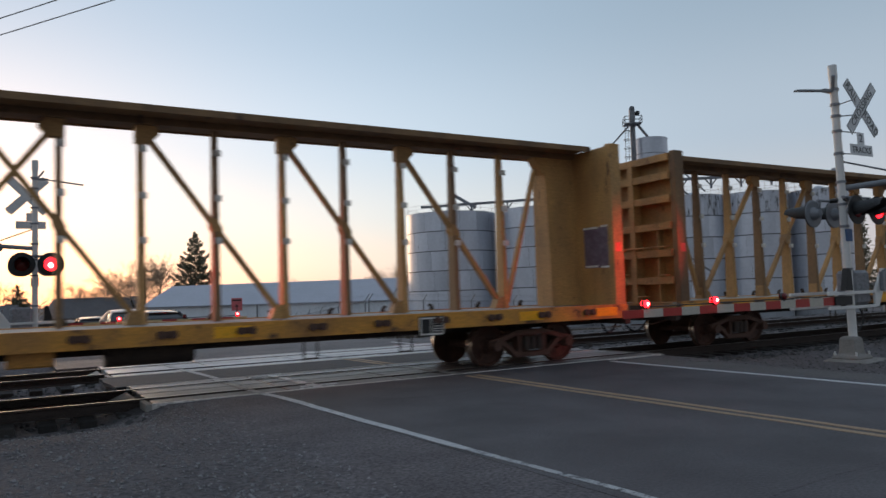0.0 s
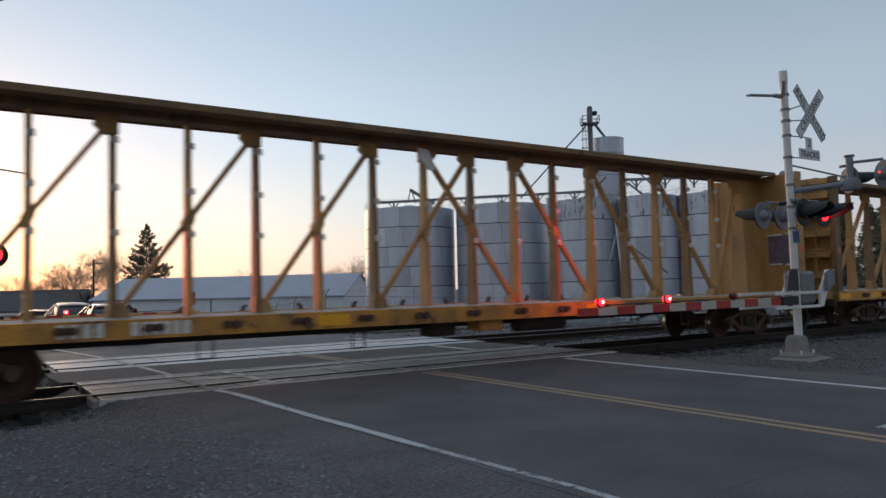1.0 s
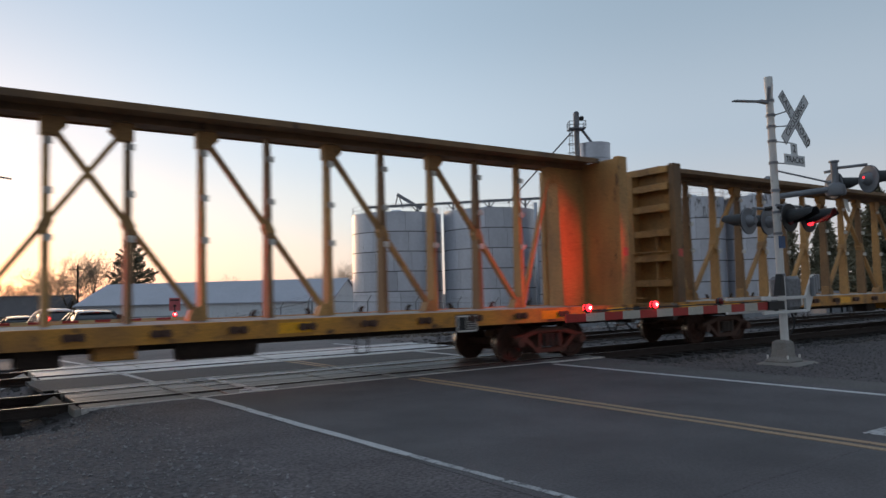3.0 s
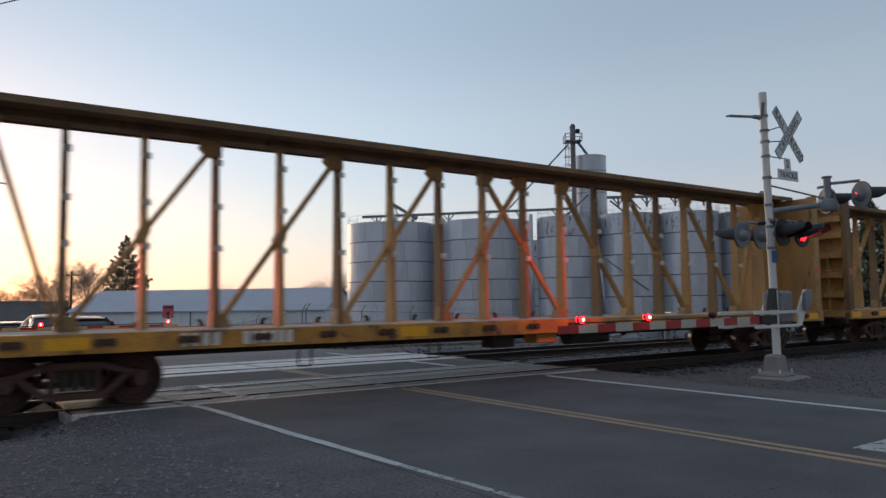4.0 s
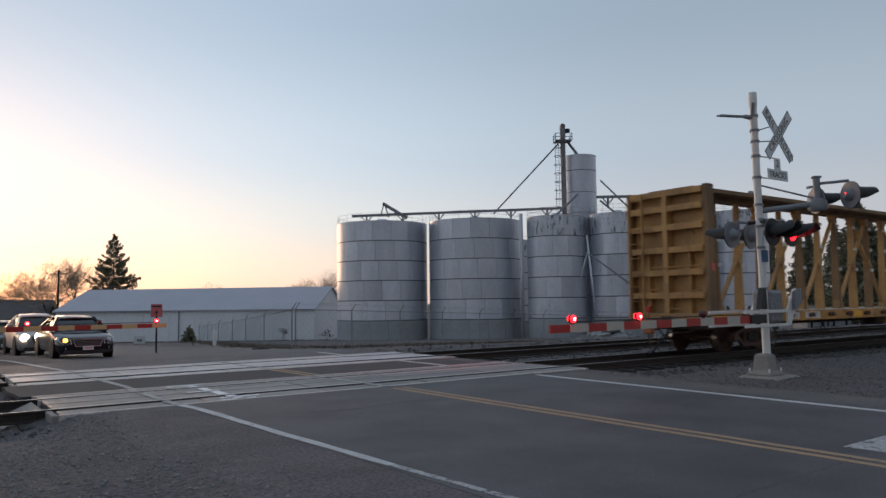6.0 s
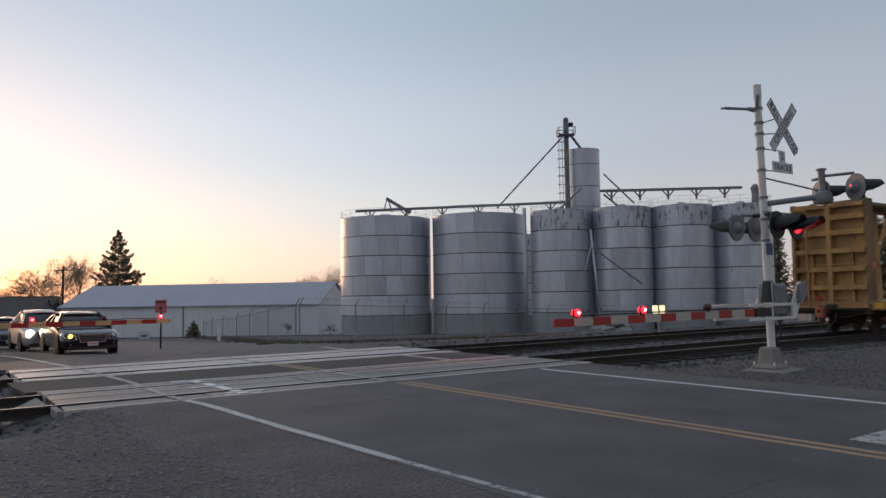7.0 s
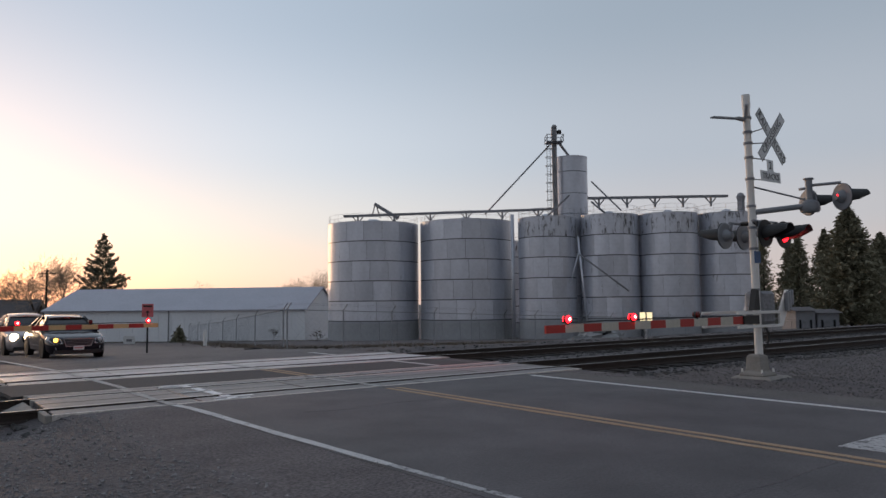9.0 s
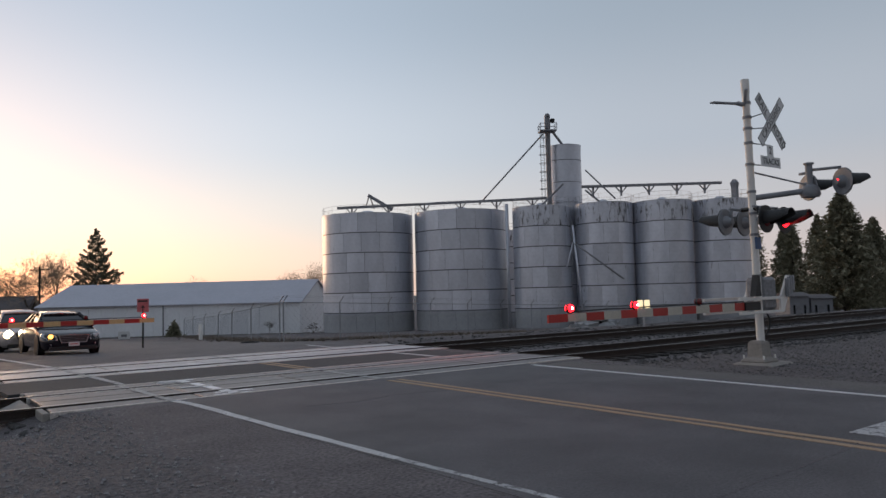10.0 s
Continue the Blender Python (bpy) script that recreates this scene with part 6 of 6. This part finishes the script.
def small_sign(x, y):
    g = tagged(empty("street_sign", pose(x, y, level(x, y), 0, 0, -25)), "square street sign on a thin dark post, coloured red as if lamp-lit", "sign")
    bm = bmesh.new()
    box(bm, -0.03, 0.03, -0.02, 0.02, -0.3, 1.85)
    part("post", bm, M["black"], g)
    bm = bmesh.new()
    box(bm, -0.21, 0.21, -0.035, -0.022, 1.4, 1.9)
    # the red here stands for signal light falling on the panel
    sp = part("panel", bm, M["sign_red"], g, "panel with red lamp light put into its colour", 0.003)
    bm = bmesh.new()
    rings(bm, [[(a, yy, z) for a, z in ((-0.02, 1.43), (0.02, 1.43), (0.02, 1.56), (0.08, 1.56), (0, 1.66), (-0.08, 1.56), (-0.02, 1.56))] for yy in (-0.04, -0.0352)])
    part("arrow", bm, M["sign_black"], sp)
    bm = bmesh.new()
    box(bm, -0.17, 0.17, -0.04, -0.0352, 1.78, 1.84)
    part("text_bar", bm, M["sign_black"], sp)


small_sign(7.75, 29.4)
for e, d, turn in ((-24.35, 60.2, 6),):
    x, y = yard(e, d)
    b = tagged(empty("yard_sign", pose(x, y, level(x, y), 8, 0, -35 + turn)), "small white board leaning in the dry grass", "sign")
    bm = bmesh.new()
    box(bm, -0.45, 0.45, -0.015, 0.015, 0.12, 0.75)
    part("board", bm, M["sign_white"], b, "", 0.004)
    bm = bmesh.new()
    box(bm, -0.2, 0.22, -0.02, -0.0155, 0.3, 0.5)
    part("faded_print", bm, M["leg"], b)
    for a in (-0.3, 0.3):
        bm = bmesh.new()
        box(bm, a - 0.015, a + 0.015, 0.016, 0.03, -0.2, 0.7)
        part("leg", bm, M["leg"], b)
x, y = yard(-15.9, 52.4)
bm = bmesh.new()
lathe(bm, [(-0.2, 0.13), (1.0, 0.13), (1.08, 0.1), (1.1, 0.02)], (x, y, level(x, y)), (0, 0, 1), 14)
tagged(part("utility_stub", bm, M["mast"]), "short pale round utility post by the fence", "post")
bm = bmesh.new()
lathe(bm, [(0.0, 0.2), (0.0, 0.33), (0.06, 0.36), (0.16, 0.36), (0.2, 0.33), (0.2, 0.2), (0.0, 0.2)], (11.2, 27.5, level(11.2, 27.5) - 0.03), (0, 0, 1), 24, cap=False)
tagged(part("old_tyre", bm, M["tyre"]), "black old tyre lying beside the road", "tyre")


# ---- far buildings ----
def house(e, d, w, dp, ev, rg, turn, wall, label):
    x, y = yard(e, d)
    h = tagged(empty("house", pose(x, y, level(x, y) - 0.1, 0, 0, turn)), label, "house", group="far houses")
    bm = bmesh.new()
    box(bm, -w / 2, w / 2, -dp / 2, dp / 2, 0, ev)
    part("wall", bm, M[wall], h)
    bm = bmesh.new()
    rings(bm, [[(xx, -dp / 2 - 0.4, ev - 0.1), (xx, dp / 2 + 0.4, ev - 0.1), (xx, 0, rg)] for xx in (-w / 2 - 0.4, w / 2 + 0.4)])
    part("roof", bm, M["roof_dark"], h)
    for a in (-0.28, 0.28):
        bm = bmesh.new()
        box(bm, a * w - 0.05 * w, a * w + 0.05 * w, -dp / 2 - 0.04, -dp / 2 + 0.05, 1.0, 2.2)
        part("window", bm, M["glass"], h)
    bm = bmesh.new()
    box(bm, -0.45, 0.45, -dp / 2 - 0.04, -dp / 2 + 0.05, 0.0, 2.1)
    part("door", bm, M["leg"], h)


house(-75, 128, 15, 9, 3.4, 6.9, -30, "house", "far single-storey house with a dark shingle roof")
house(-92, 120, 12, 8, 3.2, 6.0, -20, "house", "far dark-roofed house among bare trees")
house(-62, 132, 9, 8, 3.0, 5.8, -40, "house", "far small house behind the white shed")
house(49.8, 99, 2.6, 4, 3.5, 3.9, -35, "shed_grey", "far pale outbuilding before the pines")
house(53.4, 100, 3.0, 4, 3.2, 3.6, -35, "shed_grey", "far small white shed before the pines")


# ---- poles and wires ----
def utility_pole(x, y, h, label):
    p = tagged(empty("utility_pole", pose(x, y, level(x, y) - 0.3, 0, 0, -20)), label, "utility pole")
    bm = bmesh.new()
    tube(bm, (0, 0, 0), (0, 0, h), 0.19, 0.12, seg=10)
    part("pole", bm, M["bark"], p)
    bm = bmesh.new()
    beam(bm, (-1.3, 0, h - 0.7), (1.3, 0, h - 0.7), 0.12, 0.14)
    part("crossarm", bm, M["bark"], p)
    for a in (-1.2, -0.5, 0.5, 1.2):
        bm = bmesh.new()
        lathe(bm, [(0, 0.03), (0.06, 0.06), (0.12, 0.06), (0.16, 0.03)], (a, 0, h - 0.63), (0, 0, 1), 8)
        part("insulator", bm, M["grey"], p)
    return p


utility_pole(*yard(-59.3, 115), 11.6, "far weathered wooden utility pole with a crossarm")
PA, PB = Vector((-8.05, 34.2, 9.3)), Vector((20.4, -12.4, 9.3))
utility_pole(PA.x, PA.y, 9.9, "weathered wooden utility pole at the roadside")
utility_pole(PB.x, PB.y, 9.6, "weathered wooden utility pole at the roadside")
for off, z in ((0.0, -0.15), (0.12, -0.5)):
    bm = bmesh.new()
    pts = []
    for i in range(25):
        f = i / 24
        p = PA.lerp(PB, f) + Vector((off, off * 0.6, z))
        p.z -= 1.2 * f * (1 - f)
        pts.append(p)
    path_tube(bm, pts, 0.014, 5)
    tagged(part("overhead_wire", bm, M["black"]), "thin dark overhead wire slung between poles", "cable")


# ---- trees ----
def conifer(e, d, h, r, seed, levels, per, dense, label, droop=0.25, round_top=False):
    x, y = yard(e, d)
    t = tagged(empty("conifer_tree", pose(x, y, level(x, y) - 0.2)), label, "tree", group="conifers")
    rnd = random.Random(seed)
    bm = bmesh.new()
    tube(bm, (0, 0, 0), (0, 0, h * 0.98), 0.3, 0.03, seg=8)
    part("trunk", bm, M["bark"], t)
    verts, faces = [], []
    for k in range(levels):
        f = k / (levels - 1)
        z0 = h * (0.1 + 0.9 * f)
        prof = (1 - f) ** 0.82 if not round_top else (1 - f ** 1.5) ** 0.9 * (0.7 + 0.3 * min(1, f * 4))
        rad = r * prof * (1 + 0.12 * math.sin(k * 1.9)) + 0.12
        for b in range(per):
            if rnd.random() < 0.26:
                continue
            a = 2 * math.pi * (b + 0.5 * (k % 2)) / per + rnd.uniform(-0.35, 0.35)
            ln = rad * rnd.uniform(0.6, 1.16)
            for q in range(dense):
                g = (q + rnd.random()) / dense
                g = g ** 0.75
                c = Vector((math.cos(a) * ln * g, math.sin(a) * ln * g, z0 - droop * ln * g + 0.18 * ln * g * g + rnd.uniform(-0.12, 0.12)))
                c += Vector((rnd.gauss(0, 0.12), rnd.gauss(0, 0.12), 0)) * (0.5 + ln * 0.25)
                c.z += rnd.gauss(0, 0.2)
                sz = rnd.uniform(0.14, 0.36) * (0.75 + 0.25 * r / 4)
                ax = Vector((math.cos(a) + rnd.gauss(0, 0.6), math.sin(a) + rnd.gauss(0, 0.6), rnd.gauss(-0.1, 0.5))).normalized()
                sd = ax.cross(Vector((rnd.gauss(0, 1), rnd.gauss(0, 1), rnd.gauss(0, 1)))).normalized()
                i = len(verts)
                verts += [tuple(c - ax * sz), tuple(c + sd * sz * 0.45), tuple(c + ax * sz * 1.3), tuple(c - sd * sz * 0.45)]
                faces.append((i, i + 1, i + 2, i + 3))
    me = bpy.data.meshes.new("crown")
    me.from_pydata(verts, [], faces)
    me.materials.append(M["needles"])
    c = new("crown", me)
    c.parent = t
    return t


def spruce(e, d, h, r, seed, tiers, label):
    """An open spruce: tiers of boughs that sag and turn up at the tip, with sky between them."""
    x, y = yard(e, d)
    t = tagged(empty("conifer_tree", pose(x, y, level(x, y) - 0.2)), label, "tree", group="conifers")
    rnd = random.Random(seed)
    trunk = bmesh.new()
    tube(trunk, (0, 0, 0), (0, 0, h * 0.99), 0.3, 0.03, seg=8)
    verts, faces = [], []
    for k in range(tiers):
        f = k / (tiers - 1)
        for b in range(10 if f < 0.75 else 7):
            z0 = h * (0.1 + 0.89 * f) + rnd.uniform(-0.3, 0.3)
            ln = (r * (1 - f) ** 0.88 + 0.25) * rnd.uniform(0.6, 1.2)
            a = rnd.uniform(0, 6.28)
            ca, sa = math.cos(a), math.sin(a)
            sag = 0.3 - 0.45 * f
            at = lambda g: Vector((ca * ln * g, sa * ln * g, z0 - sag * ln * g + 0.3 * ln * g * g * g))
            tube(trunk, at(0), at(0.6), 0.05, 0.03, seg=3)
            tube(trunk, at(0.6), at(1), 0.03, 0.01, seg=3)
            for q in range(int(14 + 30 * ln)):
                g = 0.15 + 0.85 * rnd.random() ** 0.7
                wide = 0.22 * ln * (1.1 - g) + 0.1
                o = rnd.uniform(-wide, wide)
                c = at(g) + Vector((-sa * o, ca * o, -abs(rnd.gauss(0, 0.2))))
                sz = rnd.uniform(0.1, 0.24)
                ax = Vector((ca - sa * o * 1.5, sa + ca * o * 1.5, rnd.uniform(-0.7, 0.1))).normalized()
                sd = ax.cross(Vector((rnd.gauss(0, 1), rnd.gauss(0, 1), rnd.gauss(0, 1)))).normalized()
                i = len(verts)
                verts += [tuple(c - ax * sz), tuple(c + sd * sz * 0.4), tuple(c + ax * sz * 1.2), tuple(c - sd * sz * 0.4)]
                faces.append((i, i + 1, i + 2, i + 3))
    part("trunk", trunk, M["bark"], t)
    me = bpy.data.meshes.new("crown")
    me.from_pydata(verts, [], faces)
    me.materials.append(M["needles"])
    c = new("crown", me)
    c.parent = t
    return t


def bare_tree(e, d, h, spread, seed, label, material="twig", depth=6):
    x, y = yard(e, d)
    t = tagged(empty("bare_tree", pose(x, y, level(x, y) - 0.2)), label, "tree", group="bare trees")
    rnd = random.Random(seed)
    trunk, twigs = bmesh.new(), bmesh.new()

    def grow(p, v, ln, r, k):
        q = p + v * ln
        tube(trunk if k < 2 else twigs, p, q, r, r * 0.72, seg=6 if k < 2 else 3)
        if k >= depth:
            return
        for _ in range(3 if k < 5 else 2):
            w = (v + Vector((rnd.gauss(0, 0.5), rnd.gauss(0, 0.5), rnd.gauss(0.08, 0.28))) * spread).normalized()
            grow(q, w, ln * rnd.uniform(0.62, 0.88), max(r * 0.6, 0.011), k + 1)
        if k > 2 and rnd.random() < 0.6:
            w = (v + Vector((rnd.gauss(0, 0.8), rnd.gauss(0, 0.8), 0))).normalized()
            grow(p.lerp(q, 0.5), w, ln * 0.6, max(r * 0.5, 0.011), k + 2)

    grow(Vector((0, 0, 0)), Vector((0, 0, 1)), h * 0.27, h * 0.02, 0)
    part("trunk", trunk, M["bark"], t)
    part("crown", twigs, M[material], t)
    return t


spruce(-55.6, 126, 18.1, 6.2, 3, 27, "tall dark spruce with gaps between its boughs behind the shed")
spruce(-89, 126, 9.5, 3.6, 4, 13, "small dark spruce beyond the houses")
conifer(61.3, 106, 18.6, 6.3, 5, 50, 17, 30, "tall dense dark pine beyond the fence", 0.1, True)
conifer(59.4, 117, 16.6, 3.4, 6, 42, 12, 14, "tall dark pine in the grove beyond the fence", 0.15)
conifer(55.5, 121, 17.6, 3.0, 7, 34, 8, 10, "dark pine with see-through boughs in the grove", 0.15)
conifer(52.5, 119, 14.5, 2.6, 8, 30, 8, 9, "dark pine with see-through boughs in the grove", 0.15)
for k, (e, d, h, r) in enumerate(((43.5, 128, 13.0, 2.6), (46.5, 123, 14.5, 2.8), (49.5, 130, 13.5, 2.7), (57.5, 127, 16.0, 3.4), (63.5, 128, 15.5, 3.6), (51.0, 126, 15.0, 3.4), (54.5, 128, 15.5, 3.4), (47.8, 129, 13.2, 3.2), (61.5, 124, 15.0, 3.6))):
    conifer(e, d, h, r, 40 + k, 34, 10, 16, "dark pine with see-through boughs in the grove", 0.15, k % 2 == 0)
conifer(-29.5, 87.5, 1.5, 1.0, 55, 12, 10, 14, "small dense dark evergreen bush by the fence", 0.2)
conifer(66.5, 122, 17.0, 4.4, 9, 40, 13, 20, "dark pine in the grove beyond the fence", 0.12, True)
conifer(73.5, 118, 16.0, 5.4, 10, 42, 14, 22, "dense dark pine in the grove beyond the fence", 0.1, True)
conifer(81.0, 122, 17.0, 5.4, 11, 42, 14, 22, "dense dark pine in the grove beyond the fence", 0.1, True)
for k, (e, d, h, sp) in enumerate(((-61.0, 121, 14.2, 1.15), (-66.5, 126, 14.0, 1.15), (-72.5, 132, 13.0, 1.15), (-20.3, 126, 11.5, 1.0), (-37.0, 128, 9.4, 0.9), (-30.5, 130, 8.6, 0.9), (-81, 128, 11.0, 1.0), (-99, 130, 11.5, 1.0), (-24.5, 132, 10.0, 1.0))):
    bare_tree(e, d, h, sp, 20 + k, "leafless brown tree with fine twigs against the sky", "twig", 8 if k < 3 else 7)
rnd_b = random.Random(77)
for k in range(16):
    e = -112 + k * 3.6
    bare_tree(e + rnd_b.uniform(-1, 1), 134 + rnd_b.uniform(-6, 10), rnd_b.uniform(8.0, 11.0), 1.2, 60 + k, "low leafless brown bush among the houses", "twig", 5)
for k, (e, d, h) in enumerate(((-19.6, 93.0, 1.5), (-12.5, 82.0, 1.2))):
    bare_tree(e, d, h * 1.3, 1.3, 90 + k, "small dark leafless shrub by the fence", "bark", 5)


# ---- loose stone and grass ----
def scatter(name, count, seed, place, size, material, label, flat=0.7):
    rnd = random.Random(seed)
    verts, faces = [], []
    base = [(1, 0, 0), (-1, 0, 0), (0, 1, 0), (0, -1, 0), (0, 0, 1), (0, 0, -1)]
    tri = [(0, 2, 4), (2, 1, 4), (1, 3, 4), (3, 0, 4), (2, 0, 5), (1, 2, 5), (3, 1, 5), (0, 3, 5)]
    for _ in range(count):
        x, y, z = place(rnd)
        r = size[0] + (size[1] - size[0]) * rnd.random() ** 2.5
        q = Euler((rnd.uniform(0, 6), rnd.uniform(0, 6), rnd.uniform(0, 6))).to_matrix()
        k = len(verts)
        for b in base:
            v = q @ (Vector(b) * r * rnd.uniform(0.6, 1.2))
            verts.append((x + v.x, y + v.y, z + v.z * flat + r * 0.2))
        faces += [(k + a, k + b, k + c) for a, b, c in tri]
    me = bpy.data.meshes.new(name)
    me.from_pydata(verts, [], faces)
    me.materials.append(M[material])
    return tagged(new(name, me), label, "stones", kind="stuff")


LAND = bpy.data.objects["ground"]


def rest(x, y):
    hit, loc, _, _ = LAND.ray_cast((x, y, 5), (0, 0, -1))
    return loc.z if hit else 0.0


def on(x0, x1, y0, y1):
    def f(rnd):
        x, y = rnd.uniform(x0, x1), rnd.uniform(y0, y1)
        return x, y, rest(x, y)
    return f


scatter("gravel_stones", 18000, 1, on(-9, 2.6, 2.5, 11.6), (0.005, 0.03), "stone_mix", "loose grey gravel stones beside the road")
scatter("gravel_stones_far", 14000, 2, on(11.4, 30, 2.5, 10.8), (0.006, 0.032), "gravel", "loose dark crushed stones round the signal mast")
scatter("ballast_stones", 9000, 3, on(12.6, 45, 9.8, 21.5), (0.025, 0.075), "ballast", "dark crushed ballast stones between the rails")
scatter("ballast_stones_west", 2500, 4, on(-12, 1.6, 10.6, 21.0), (0.025, 0.07), "ballast", "dark crushed ballast stones between the rails")


def grass_tufts(count, seed, place):
    rnd = random.Random(seed)
    verts, faces = [], []
    for _ in range(count):
        x, y, z = place(rnd)
        for b in range(5):
            a = rnd.uniform(0, 6.28)
            h = rnd.uniform(0.05, 0.2)
            k = len(verts)
            verts += [(x + 0.03 * math.cos(a), y + 0.03 * math.sin(a), z), (x - 0.03 * math.cos(a), y - 0.03 * math.sin(a), z), (x + rnd.gauss(0, 0.15), y + rnd.gauss(0, 0.15), z + h)]
            faces.append((k, k + 1, k + 2))
    me = bpy.data.meshes.new("dry_grass")
    me.from_pydata(verts, [], faces)
    me.materials.append(M["dry_grass"])
    return tagged(new("dry_grass", me), "dry brown grass and weeds along the fence", "grass", kind="stuff")


def along_fence(rnd):
    k = rnd.random()
    if k < 0.5:
        f = rnd.random()
        e, d = -7 + f * 54 + rnd.gauss(0, 0.9), 36 + f * 59 + rnd.gauss(0, 0.9)
    elif k < 0.8:
        f = rnd.random()
        e, d = -7.3 - f * 22 + rnd.gauss(0, 0.8), 36.6 + f * 54 + rnd.gauss(0, 0.8)
    else:
        e, d = rnd.uniform(-50, -14), rnd.uniform(90, 96)
    x, y = yard(e, d)
    return x, y, rest(x, y)


grass_tufts(5000, 9, along_fence)

motions()
